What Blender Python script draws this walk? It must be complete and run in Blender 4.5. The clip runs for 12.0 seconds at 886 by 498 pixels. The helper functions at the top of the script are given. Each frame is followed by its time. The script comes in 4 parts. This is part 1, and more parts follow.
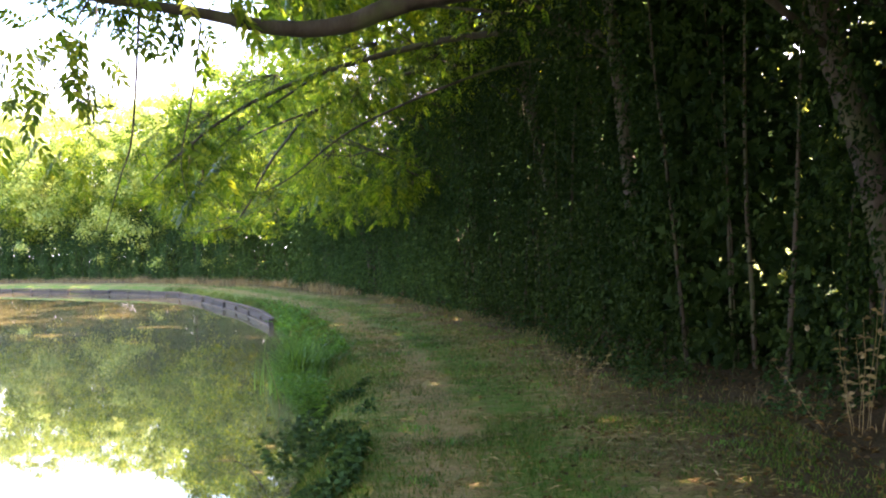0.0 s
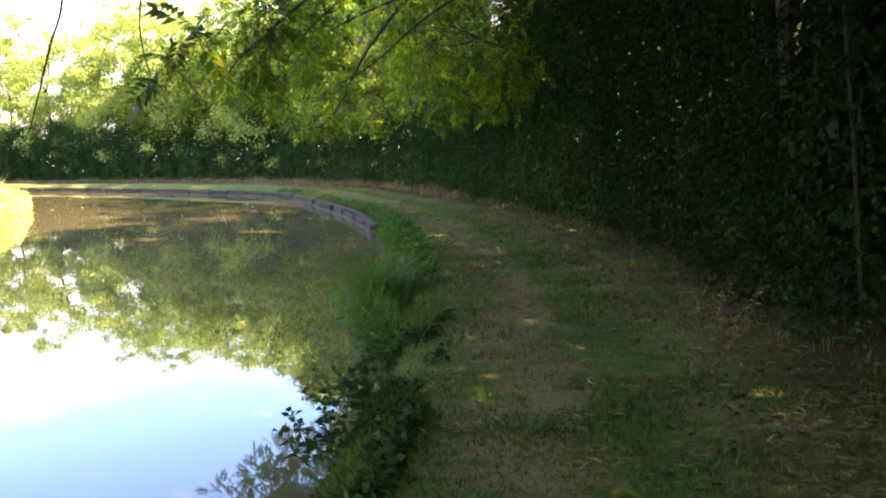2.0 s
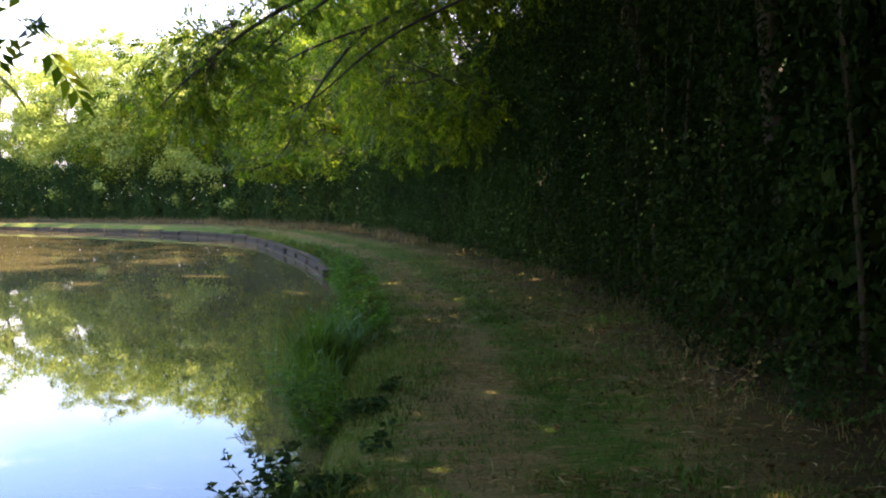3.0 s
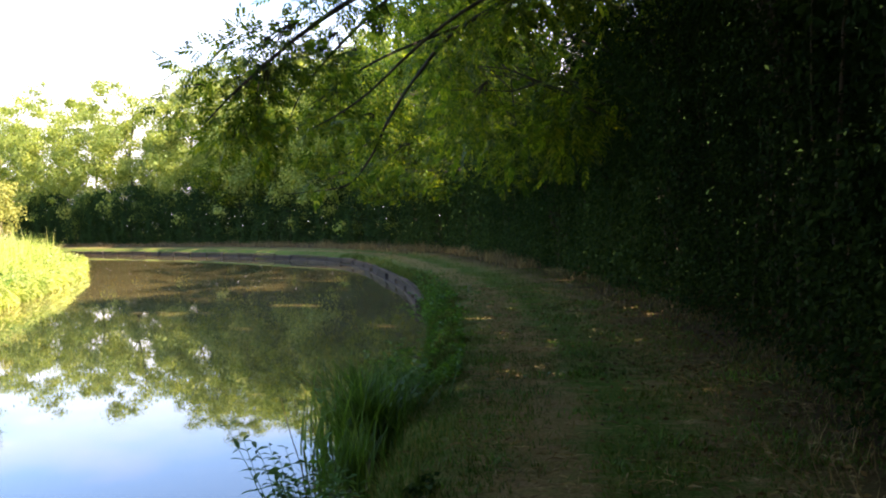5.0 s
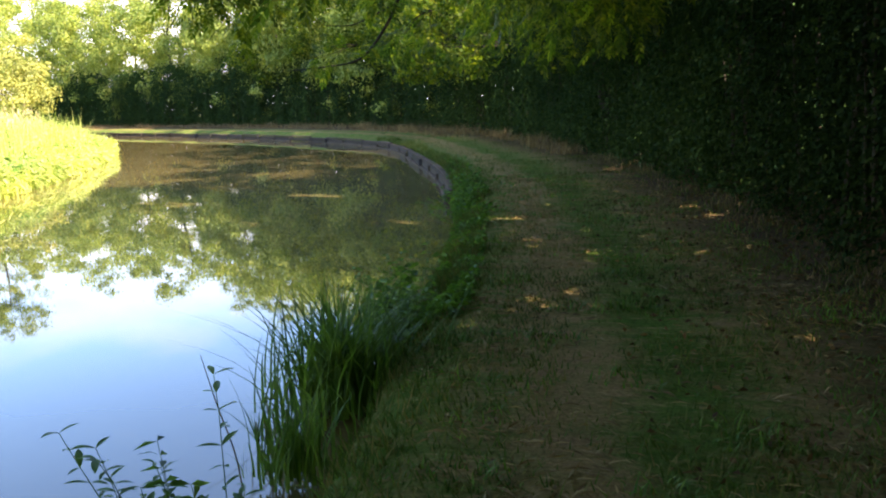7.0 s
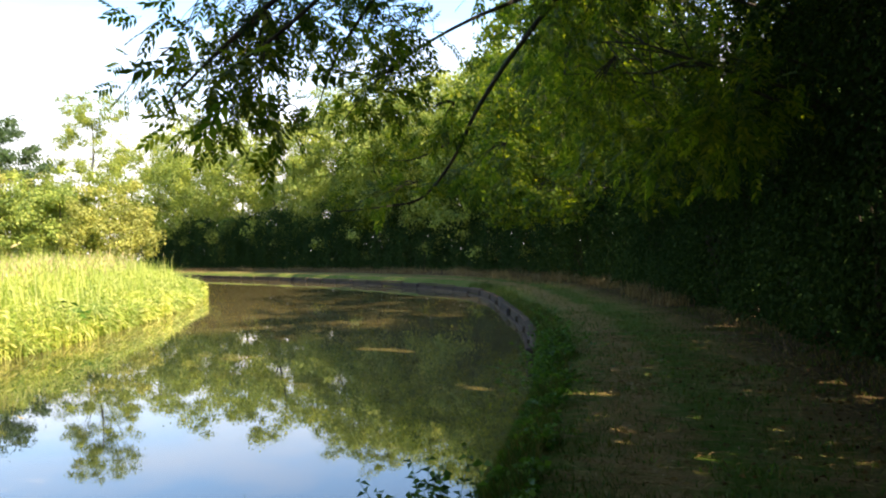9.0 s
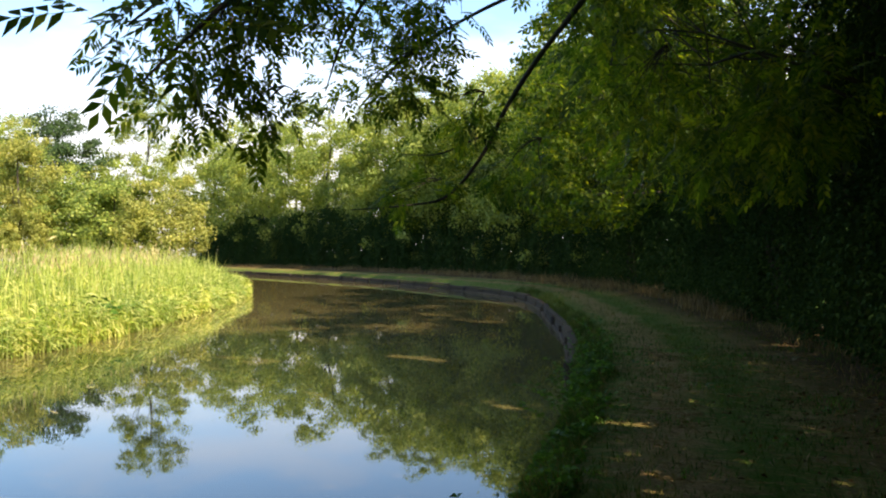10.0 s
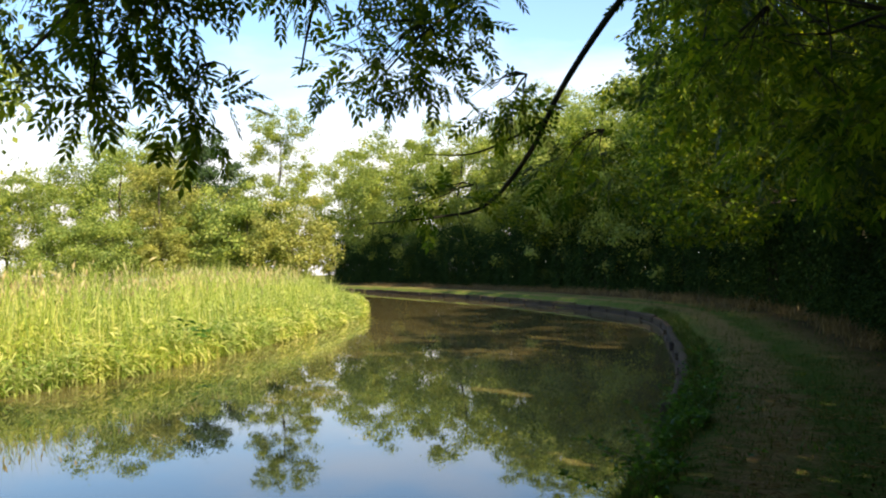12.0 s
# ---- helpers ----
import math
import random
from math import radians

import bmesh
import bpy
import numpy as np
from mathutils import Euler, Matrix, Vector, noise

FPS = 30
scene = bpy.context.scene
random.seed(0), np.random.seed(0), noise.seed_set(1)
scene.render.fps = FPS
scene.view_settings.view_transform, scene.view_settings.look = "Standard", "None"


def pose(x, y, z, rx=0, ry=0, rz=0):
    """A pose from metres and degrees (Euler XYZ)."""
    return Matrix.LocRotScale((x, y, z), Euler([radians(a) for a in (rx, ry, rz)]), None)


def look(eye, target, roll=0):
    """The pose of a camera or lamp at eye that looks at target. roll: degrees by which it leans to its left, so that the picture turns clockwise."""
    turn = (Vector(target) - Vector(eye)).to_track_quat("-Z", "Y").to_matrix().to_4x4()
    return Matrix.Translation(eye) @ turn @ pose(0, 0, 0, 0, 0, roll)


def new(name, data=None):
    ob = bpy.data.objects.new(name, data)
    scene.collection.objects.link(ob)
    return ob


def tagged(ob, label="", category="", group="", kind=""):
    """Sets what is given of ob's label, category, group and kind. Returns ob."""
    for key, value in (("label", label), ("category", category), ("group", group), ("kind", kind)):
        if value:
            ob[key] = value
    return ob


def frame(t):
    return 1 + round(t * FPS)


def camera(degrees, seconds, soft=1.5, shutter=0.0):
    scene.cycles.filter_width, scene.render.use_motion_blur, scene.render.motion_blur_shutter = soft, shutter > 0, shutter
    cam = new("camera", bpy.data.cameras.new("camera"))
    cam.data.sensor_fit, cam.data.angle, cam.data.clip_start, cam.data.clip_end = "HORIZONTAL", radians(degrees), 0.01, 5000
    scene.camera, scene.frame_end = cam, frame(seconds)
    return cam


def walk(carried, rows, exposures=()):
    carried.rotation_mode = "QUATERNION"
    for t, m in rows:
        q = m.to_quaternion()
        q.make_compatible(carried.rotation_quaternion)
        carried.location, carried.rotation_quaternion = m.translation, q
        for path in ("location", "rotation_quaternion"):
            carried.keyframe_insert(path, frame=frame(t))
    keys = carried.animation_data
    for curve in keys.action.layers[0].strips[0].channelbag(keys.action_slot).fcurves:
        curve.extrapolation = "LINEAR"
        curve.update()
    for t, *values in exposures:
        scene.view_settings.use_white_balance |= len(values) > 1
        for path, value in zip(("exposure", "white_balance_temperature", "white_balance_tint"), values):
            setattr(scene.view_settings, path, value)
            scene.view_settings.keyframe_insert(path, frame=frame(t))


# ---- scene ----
cam = camera(53.15, 12.0, soft=2.0, shutter=0.1)
PATH = [
    (0, (0.000, 0.000, 1.544), (89.84, 2.00, 0.59)),
    (0.5, (0.084, 0.494, 1.546), (86.89, 2.27, 3.24)),
    (1, (0.179, 0.984, 1.548), (85.04, 2.36, 5.06)),
    (1.5, (0.184, 1.514, 1.538), (83.49, 2.93, 3.95)),
    (2, (0.191, 2.072, 1.557), (83.66, 2.02, 8.60)),
    (2.5, (0.130, 2.648, 1.543), (87.73, 1.03, 7.45)),
    (2.7, (0.128, 2.872, 1.552), (86.23, 1.28, 6.10)),
    (4.3, (0.332, 4.605, 1.543), (87.37, 1.35, 11.80)),
    (4.5, (0.340, 4.814, 1.559), (86.24, 1.36, 13.77)),
    (5, (0.339, 5.316, 1.555), (87.86, 2.21, 14.19)),
    (5.5, (0.382, 5.818, 1.530), (83.52, 2.86, 13.99)),
    (6, (0.320, 6.306, 1.492), (81.78, -0.71, 16.13)),
    (6.5, (0.246, 6.811, 1.505), (79.60, 0.43, 14.40)),
    (7, (0.173, 7.324, 1.551), (80.31, 2.30, 17.37)),
    (7.2, (0.133, 7.533, 1.529), (83.01, 1.87, 17.95)),
    (8.8, (-0.117, 9.284, 1.520), (87.20, 1.50, 22.41)),
    (9, (-0.141, 9.505, 1.541), (89.84, 2.05, 24.05)),
    (9.5, (-0.181, 10.048, 1.564), (91.70, 1.24, 28.63)),
    (10, (-0.253, 10.588, 1.563), (90.02, 0.60, 27.64)),
    (10.5, (-0.285, 11.129, 1.571), (91.79, -0.41, 29.12)),
    (11, (-0.286, 11.660, 1.589), (92.55, -0.32, 31.46)),
    (11.5, (-0.277, 12.193, 1.600), (92.74, 0.84, 31.50)),
    (12, (-0.283, 12.733, 1.588), (91.25, 1.08, 36.96)),
]

# seconds, stops, white balance, tint
EXPOSURES = [(0, 4.05, 7000, 36), (1.0, 3.7, 7000, 34), (2.0, 3.2, 7000, 32), (4.5, 2.3, 7000, 27), (5.5, 2.15, 7000, 26), (7.0, 2.45, 6900, 24), (9.0, 1.65, 7300, 18), (12, 1.0, 7300, 15)]
walk(cam, [(t, pose(*p, *r)) for t, p, r in PATH], EXPOSURES)

# ---- daylight ----
SUN_AZ, SUN_EL = radians(-18), radians(36)      # azimuth from +x towards +y
sky = bpy.data.worlds.new("sky")
scene.world = sky
sky.use_nodes = True
wn, wl = sky.node_tree.nodes, sky.node_tree.links
wn.clear()
w_out = wn.new("ShaderNodeOutputWorld")
w_bg = wn.new("ShaderNodeBackground")
w_sky = wn.new("ShaderNodeTexSky")
w_sky.sky_type = 'NISHITA'
w_sky.sun_disc = False
w_sky.sun_elevation = SUN_EL
w_sky.sun_rotation = radians(90) - SUN_AZ
w_sky.dust_density = 0.4
w_sky.ozone_density = 3.0
w_tc = wn.new("ShaderNodeTexCoord")
w_map = wn.new("ShaderNodeMapping")
w_map.inputs["Scale"].default_value = (1.0, 1.0, 3.2)
w_noise = wn.new("ShaderNodeTexNoise")
w_noise.inputs["Scale"].default_value = 1.5
w_noise.inputs["Detail"].default_value = 7
w_noise.inputs["Roughness"].default_value = 0.55
w_ramp = wn.new("ShaderNodeValToRGB")
w_ramp.color_ramp.elements[0].position = 0.34
w_ramp.color_ramp.elements[0].color = (0.12, 0.12, 0.12, 1)     # thin high veil
w_ramp.color_ramp.elements[1].position = 0.66
w_mix = wn.new("ShaderNodeMix")
w_mix.data_type = 'RGBA'
w_mix.inputs["B"].default_value = (7.6, 7.7, 7.9, 1)     # sunlit cloud
wl.new(w_tc.outputs["Generated"], w_map.inputs["Vector"])
wl.new(w_map.outputs["Vector"], w_noise.inputs["Vector"])
# more cloud low down, clearer overhead
w_sep = wn.new("ShaderNodeSeparateXYZ")
w_low = wn.new("ShaderNodeMath")
w_low.operation = 'MULTIPLY_ADD'
w_low.inputs[1].default_value = -2.0
wl.new(w_tc.outputs["Generated"], w_sep.inputs[0])
wl.new(w_sep.outputs["Z"], w_low.inputs[0])
w_low.inputs[2].default_value = 0.31
w_sum = wn.new("ShaderNodeMath")
wl.new(w_noise.outputs["Fac"], w_sum.inputs[0])
wl.new(w_low.outputs[0], w_sum.inputs[1])
wl.new(w_sum.outputs[0], w_ramp.inputs["Fac"])
wl.new(w_ramp.outputs["Color"], w_mix.inputs["Factor"])
w_deep = wn.new("ShaderNodeHueSaturation")
w_deep.inputs["Saturation"].default_value = 1.25
w_deep.inputs["Value"].default_value = 1.6
wl.new(w_sky.outputs["Color"], w_deep.inputs["Color"])
wl.new(w_deep.outputs["Color"], w_mix.inputs["A"])
wl.new(w_mix.outputs["Result"], w_bg.inputs["Color"])
w_bg.inputs["Strength"].default_value = 0.10
wl.new(w_bg.outputs["Background"], w_out.inputs["Surface"])

sun_data = bpy.data.lights.new("sun", 'SUN')
sun_data.energy = 5.0
sun_data.angle = radians(0.6)
sun_data.color = (1.0, 0.91, 0.74)
sun = new("sun", sun_data)
sun_dir = Vector((math.cos(SUN_AZ) * math.cos(SUN_EL), math.sin(SUN_AZ) * math.cos(SUN_EL), math.sin(SUN_EL)))
sun.matrix_world = look(tuple(sun_dir * 120), (0, 0, 0))

# ---- materials ----


class Nodes:
    """A material's node tree with short calls."""

    def __init__(self, name):
        self.mat = bpy.data.materials.new(name)
        self.mat.use_nodes = True
        self.n, self.l = self.mat.node_tree.nodes, self.mat.node_tree.links
        self.n.clear()
        self.out = self.n.new("ShaderNodeOutputMaterial")

    def link(self, a, b):
        self.l.new(a, b)

    def noise(self, scale, detail=4, rough=0.55, stretch=(1, 1, 1)):
        tc = self.n.new("ShaderNodeTexCoord")
        mp = self.n.new("ShaderNodeMapping")
        mp.inputs["Scale"].default_value = stretch
        nz = self.n.new("ShaderNodeTexNoise")
        nz.inputs["Scale"].default_value = scale
        nz.inputs["Detail"].default_value = detail
        nz.inputs["Roughness"].default_value = rough
        self.link(tc.outputs["Object"], mp.inputs["Vector"])
        self.link(mp.outputs["Vector"], nz.inputs["Vector"])
        return nz.outputs["Fac"]

    def ramp(self, fac, stops):
        r = self.n.new("ShaderNodeValToRGB")
        els = r.color_ramp.elements
        while len(els) < len(stops):
            els.new(0.5)
        for e, (p, c) in zip(els, stops):
            e.position = p
            e.color = (*c, 1) if len(c) == 3 else c
        self.link(fac, r.inputs["Fac"])
        return r.outputs["Color"]

    def mix(self, fac, a, b, blend='MIX'):
        m = self.n.new("ShaderNodeMix")
        m.data_type = 'RGBA'
        m.blend_type = blend
        for key, v in (("Factor", fac), ("A", a), ("B", b)):
            if isinstance(v, (int, float)):
                m.inputs[key].default_value = v
            elif isinstance(v, tuple):
                m.inputs[key].default_value = (*v, 1)
            else:
                self.link(v, m.inputs[key])
        return m.outputs["Result"]

    def bump(self, height, strength, dist):
        b = self.n.new("ShaderNodeBump")
        b.inputs["Strength"].default_value = strength
        b.inputs["Distance"].default_value = dist
        self.link(height, b.inputs["Height"])
        return b.outputs["Normal"]

    def surface(self, color, rough=0.8, normal=None, specular=0.3):
        p = self.n.new("ShaderNodeBsdfPrincipled")
        if isinstance(color, tuple):
            p.inputs["Base Color"].default_value = (*color, 1)
        else:
            self.link(color, p.inputs["Base Color"])
        p.inputs["Roughness"].default_value = rough
        p.inputs["Specular IOR Level"].default_value = specular
        if normal is not None:
            self.link(normal, p.inputs["Normal"])
        self.link(p.outputs["BSDF"], self.out.inputs["Surface"])
        return p


def leaf_material(name, dark, mid, light, through_light=0.4, rough=0.5, gloss=0.22, glow=(1.4, 1.4, 0.75), patches=((0.72, 0.78, 0.8), (1.18, 1.1, 0.9)), patch_size=0.6):
    """Leaves that differ one by one and let some light through."""
    m = Nodes(name)
    geo = m.n.new("ShaderNodeNewGeometry")
    each = m.ramp(geo.outputs["Random Per Island"], [(0.0, dark), (0.55, mid), (1.0, light)])
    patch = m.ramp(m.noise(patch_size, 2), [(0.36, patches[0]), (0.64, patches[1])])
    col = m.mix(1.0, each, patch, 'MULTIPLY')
    p = m.surface(col, rough, None, gloss)
    tr = m.n.new("ShaderNodeBsdfTranslucent")
    warm = m.mix(1.0, col, glow, 'MULTIPLY')
    m.link(warm, tr.inputs["Color"])
    mx = m.n.new("ShaderNodeMixShader")
    mx.inputs[0].default_value = through_light
    m.link(p.outputs["BSDF"], mx.inputs[1])
    m.link(tr.outputs["BSDF"], mx.inputs[2])
    m.link(mx.outputs[0], m.out.inputs["Surface"])
    return m.mat


def bark_material(name, a, b):
    m = Nodes(name)
    f = m.noise(9, 6, 0.65, (1, 1, 0.25))
    col = m.ramp(f, [(0.3, a), (0.7, b)])
    moss = m.ramp(m.noise(2.5, 3), [(0.5, (0, 0, 0)), (0.7, (1, 1, 1))])
    col = m.mix(moss, col, (0.06, 0.075, 0.03))
    m.surface(col, 0.9, m.bump(f, 0.6, 0.02), 0.15)
    return m.mat


# near hedge leaves, coloured almost black to hold the deep shade there
M_HEDGE_SHADE = leaf_material("hedge_leaves", (0.009, 0.021, 0.007), (0.015, 0.034, 0.010), (0.028, 0.054, 0.014), 0.10, 0.75, 0.03)
# same hedge leaves in a lighter copy, painting the open light farther on
M_HEDGE_LIT = leaf_material("hazel_leaves", (0.018, 0.044, 0.016), (0.031, 0.070, 0.023), (0.058, 0.108, 0.030), 0.14, 0.7, 0.03)
# yellow and dark patches paint sunlit and shaded clumps into the ash leaves
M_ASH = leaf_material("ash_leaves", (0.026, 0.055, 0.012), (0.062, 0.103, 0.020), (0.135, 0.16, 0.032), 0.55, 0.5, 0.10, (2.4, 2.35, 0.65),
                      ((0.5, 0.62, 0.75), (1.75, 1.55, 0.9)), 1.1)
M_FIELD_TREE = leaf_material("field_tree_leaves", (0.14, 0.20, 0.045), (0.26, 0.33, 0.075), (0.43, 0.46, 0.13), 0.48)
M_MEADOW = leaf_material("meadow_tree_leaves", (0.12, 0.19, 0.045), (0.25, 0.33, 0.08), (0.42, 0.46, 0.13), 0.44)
M_OAK = leaf_material("oak_leaves", (0.03, 0.06, 0.022), (0.045, 0.085, 0.028), (0.07, 0.12, 0.04), 0.25)
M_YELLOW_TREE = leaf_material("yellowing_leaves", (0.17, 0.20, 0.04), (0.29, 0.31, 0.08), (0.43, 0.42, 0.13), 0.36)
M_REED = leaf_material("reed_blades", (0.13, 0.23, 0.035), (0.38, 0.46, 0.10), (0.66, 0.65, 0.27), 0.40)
M_REED_HEAD = leaf_material("reed_heads", (0.28, 0.22, 0.12), (0.42, 0.36, 0.2), (0.52, 0.47, 0.28), 0.3, 0.8)
M_SEDGE = leaf_material("sedge_blades", (0.045, 0.115, 0.018), (0.08, 0.18, 0.025), (0.15, 0.27, 0.045), 0.38)
M_HERB = leaf_material("herb_leaves", (0.04, 0.12, 0.018), (0.08, 0.20, 0.026), (0.14, 0.28, 0.04), 0.42)
M_DRY = leaf_material("dry_grass", (0.12, 0.08, 0.04), (0.22, 0.155, 0.08), (0.34, 0.26, 0.14), 0.25, 0.85, 0.08)
M_TURF = leaf_material("turf_blades", (0.030, 0.075, 0.011), (0.070, 0.125, 0.022), (0.20, 0.165, 0.065), 0.25, 0.8, 0.08)
M_FALLEN = leaf_material("fallen_leaves", (0.05, 0.029, 0.014), (0.10, 0.060, 0.026), (0.22, 0.135, 0.05), 0.15, 0.8, 0.08)
M_BARK = bark_material("tree_bark", (0.028, 0.023, 0.018), (0.085, 0.072, 0.055))
M_TWIG = bark_material("twig_bark", (0.03, 0.026, 0.018), (0.075, 0.06, 0.042))


def ground_material():
    m = Nodes("towpath_turf")
    at = m.n.new("ShaderNodeAttribute")
    at.attribute_name = "across"
    wob = m.noise(0.7, 3)
    add = m.n.new("ShaderNodeMath")
    add.operation = 'MULTIPLY_ADD'
    m.link(wob, add.inputs[0])
    add.inputs[1].default_value = 0.07
    m.link(at.outputs["Fac"], add.inputs[2])
    fine = m.noise(38, 6, 0.7)
    mid = m.noise(3.4, 6, 0.68, (0.7, 1.5, 1))
    green = m.ramp(fine, [(0.3, (0.026, 0.074, 0.008)), (0.7, (0.085, 0.175, 0.022))])
    straw = m.ramp(fine, [(0.28, (0.15, 0.088, 0.036)), (0.72, (0.46, 0.295, 0.125))])
    soil = m.ramp(fine, [(0.3, (0.06, 0.042, 0.027)), (0.7, (0.15, 0.11, 0.07))])
    # 0..1 is ten metres from the water's edge: green verge, worn track, green ridge, worn track, litter
    worn = m.ramp(add.outputs[0], [(0.09, (0.18, 0.18, 0.18)), (0.140, (0.76, 0.76, 0.76)), (0.172, (0.74, 0.74, 0.74)),
                                   (0.205, (0.1, 0.1, 0.1)), (0.235, (0.16, 0.16, 0.16)), (0.29, (0.62, 0.62, 0.62)), (0.34, (0.7, 0.7, 0.7)), (0.7, (0.8, 0.8, 0.8)), (0.98, (0.3, 0.3, 0.3))])
    mottled = m.mix(0.9, worn, m.ramp(mid, [(0.40, (0.06, 0.06, 0.06)), (0.60, (0.94, 0.94, 0.94))]), 'OVERLAY')
    col = m.mix(mottled, green, straw)
    bare = m.ramp(mid, [(0.56, (0, 0, 0)), (0.70, (0.4, 0.4, 0.4))])
    col = m.mix(bare, col, soil)
    thatch = m.ramp(m.noise(11, 5, 0.7, (0.6, 1.6, 1)), [(0.56, (0, 0, 0)), (0.70, (0.75, 0.75, 0.75))])
    col = m.mix(thatch, col, (0.38, 0.255, 0.11))
    # leaf litter, its browns lowered to carry the shade below the hedge
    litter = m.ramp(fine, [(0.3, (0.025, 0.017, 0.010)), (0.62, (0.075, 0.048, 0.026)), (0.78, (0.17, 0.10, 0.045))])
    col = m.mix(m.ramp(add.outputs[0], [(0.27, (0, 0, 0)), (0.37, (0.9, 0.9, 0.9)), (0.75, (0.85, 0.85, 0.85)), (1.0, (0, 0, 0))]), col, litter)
    m.surface(col, 0.95, m.bump(m.mix(0.5, fine, mid), 0.9, 0.07), 0.04)
    return m.mat


def water_material():
    m = Nodes("canal_water")
    silt = m.ramp(m.noise(0.25, 4), [(0.3, (0.108, 0.086, 0.034)), (0.7, (0.155, 0.126, 0.050))])
    small = m.noise(3.2, 3, 0.5, (1, 1.0, 1))
    wide = m.noise(0.5, 2, 0.5)
    both = m.mix(0.5, small, wide)
    p = m.surface(silt, 0.015, m.bump(both, 0.012, 0.03), 0.5)
    p.inputs["IOR"].default_value = 1.52
    return m.mat


def timber_material(name, a, b, rough=0.85):
    m = Nodes(name)
    info = m.n.new("ShaderNodeObjectInfo")
    grain = m.noise(14, 6, 0.65, (1, 1, 1))
    col = m.ramp(grain, [(0.3, a), (0.72, b)])
    tint = m.ramp(info.outputs["Random"], [(0, (0.78, 0.78, 0.8)), (1, (1.15, 1.1, 1.05))])
    col = m.mix(1.0, col, tint, 'MULTIPLY')
    stain = m.ramp(m.noise(1.7, 4), [(0.5, (1, 1, 1)), (0.75, (0.5, 0.52, 0.42))])
    col = m.mix(1.0, col, stain, 'MULTIPLY')
    m.surface(col, rough, m.bump(grain, 0.5, 0.01), 0.1)
    return m.mat


M_GROUND = ground_material()
M_WATER = water_material()
M_COPING = timber_material("weathered_coping", (0.055, 0.040, 0.026), (0.14, 0.102, 0.066))
M_PILING = timber_material("wet_piling", (0.04, 0.031, 0.021), (0.11, 0.088, 0.06))
M_POST = timber_material("dark_post", (0.035, 0.03, 0.025), (0.10, 0.085, 0.07))

# ---- mesh helpers ----
UP = np.array([0.0, 0.0, 1.0])


def mesh_np(name, verts, quads, mats, smooth=False, slots=None):
    """A mesh from arrays: verts (n,3), quads (m,4) or (m,3)."""
    me = bpy.data.meshes.new(name)
    verts = np.asarray(verts, np.float32)
    quads = np.asarray(quads, np.int32)
    k = quads.shape[1]
    me.vertices.add(len(verts))
    me.vertices.foreach_set("co", verts.ravel())
    me.loops.add(quads.size)
    me.loops.foreach_set("vertex_index", quads.ravel())
    me.polygons.add(len(quads))
    me.polygons.foreach_set("loop_start", np.arange(0, quads.size, k, dtype=np.int32))
    if smooth:
        me.polygons.foreach_set("use_smooth", np.ones(len(quads), bool))
    for mt in (mats if isinstance(mats, (list, tuple)) else [mats]):
        me.materials.append(mt)
    if slots is not None:
        me.polygons.foreach_set("material_index", np.asarray(slots, np.int32))
    me.update()
    me.validate()
    return me


def child(name, me, parent, label=""):
    ob = new(name, me)
    ob.parent = parent
    return tagged(ob, label=label)


def unit(v):
    return v / np.maximum(np.linalg.norm(v, axis=-1, keepdims=True), 1e-9)


def leaf_quads(rng, centre, along, length, width, fold=0.25):
    """Folded, pointed leaves: four corners each."""
    n = len(centre)
    along = unit(along)
    side = unit(np.cross(along, rng.normal(size=(n, 3)) * 0.8 + UP))
    nrm = np.cross(side, along)
    L = (length * rng.uniform(0.7, 1.25, n))[:, None]
    Wd = (width * rng.uniform(0.75, 1.2, n))[:, None]
    a = centre
    tip = centre + along * L - UP * L * 0.15
    m = centre + along * L * 0.45 + nrm * Wd * fold
    v = np.stack([a, m + side * Wd * 0.5, tip, m - side * Wd * 0.5], 1).reshape(-1, 3)
    return v, np.arange(4 * n).reshape(-1, 4)


def join(parts):
    vs, qs, o = [], [], 0
    for v, q in parts:
        vs.append(v)
        qs.append(q + o)
        o += len(v)
    return np.concatenate(vs), np.concatenate(qs)


def tube(points, radii, sides=7):
    """A tapered tube along points."""
    p = np.asarray(points, float)
    r = np.asarray(radii, float)
    t = unit(np.gradient(p, axis=0))
    ref = np.array([1.0, 0.13, 0.21])
    a = unit(np.cross(t, ref))
    b = np.cross(t, a)
    ang = np.linspace(0, 2 * math.pi, sides, endpoint=False)
    ring = p[:, None] + r[:, None, None] * (np.cos(ang)[None, :, None] * a[:, None] + np.sin(ang)[None, :, None] * b[:, None])
    v = ring.reshape(-1, 3)
    q = []
    for i in range(len(p) - 1):
        for j in range(sides):
            k = (j + 1) % sides
            q.append((i * sides + j, i * sides + k, (i + 1) * sides + k, (i + 1) * sides + j))
    return v, np.array(q)


def bend(rng, a, b, n, wobble, sag=0.0):
    """A wavering line from a to b."""
    s = np.linspace(0, 1, n)[:, None]
    a, b = np.asarray(a, float), np.asarray(b, float)
    w = rng.normal(size=(n, 3)) * wobble
    w[0] = w[-1] = 0
    w = (w + np.roll(w, 1, 0)) * 0.5
    w[0] = 0
    return a + (b - a) * s + w + UP * sag * np.sin(s * math.pi)


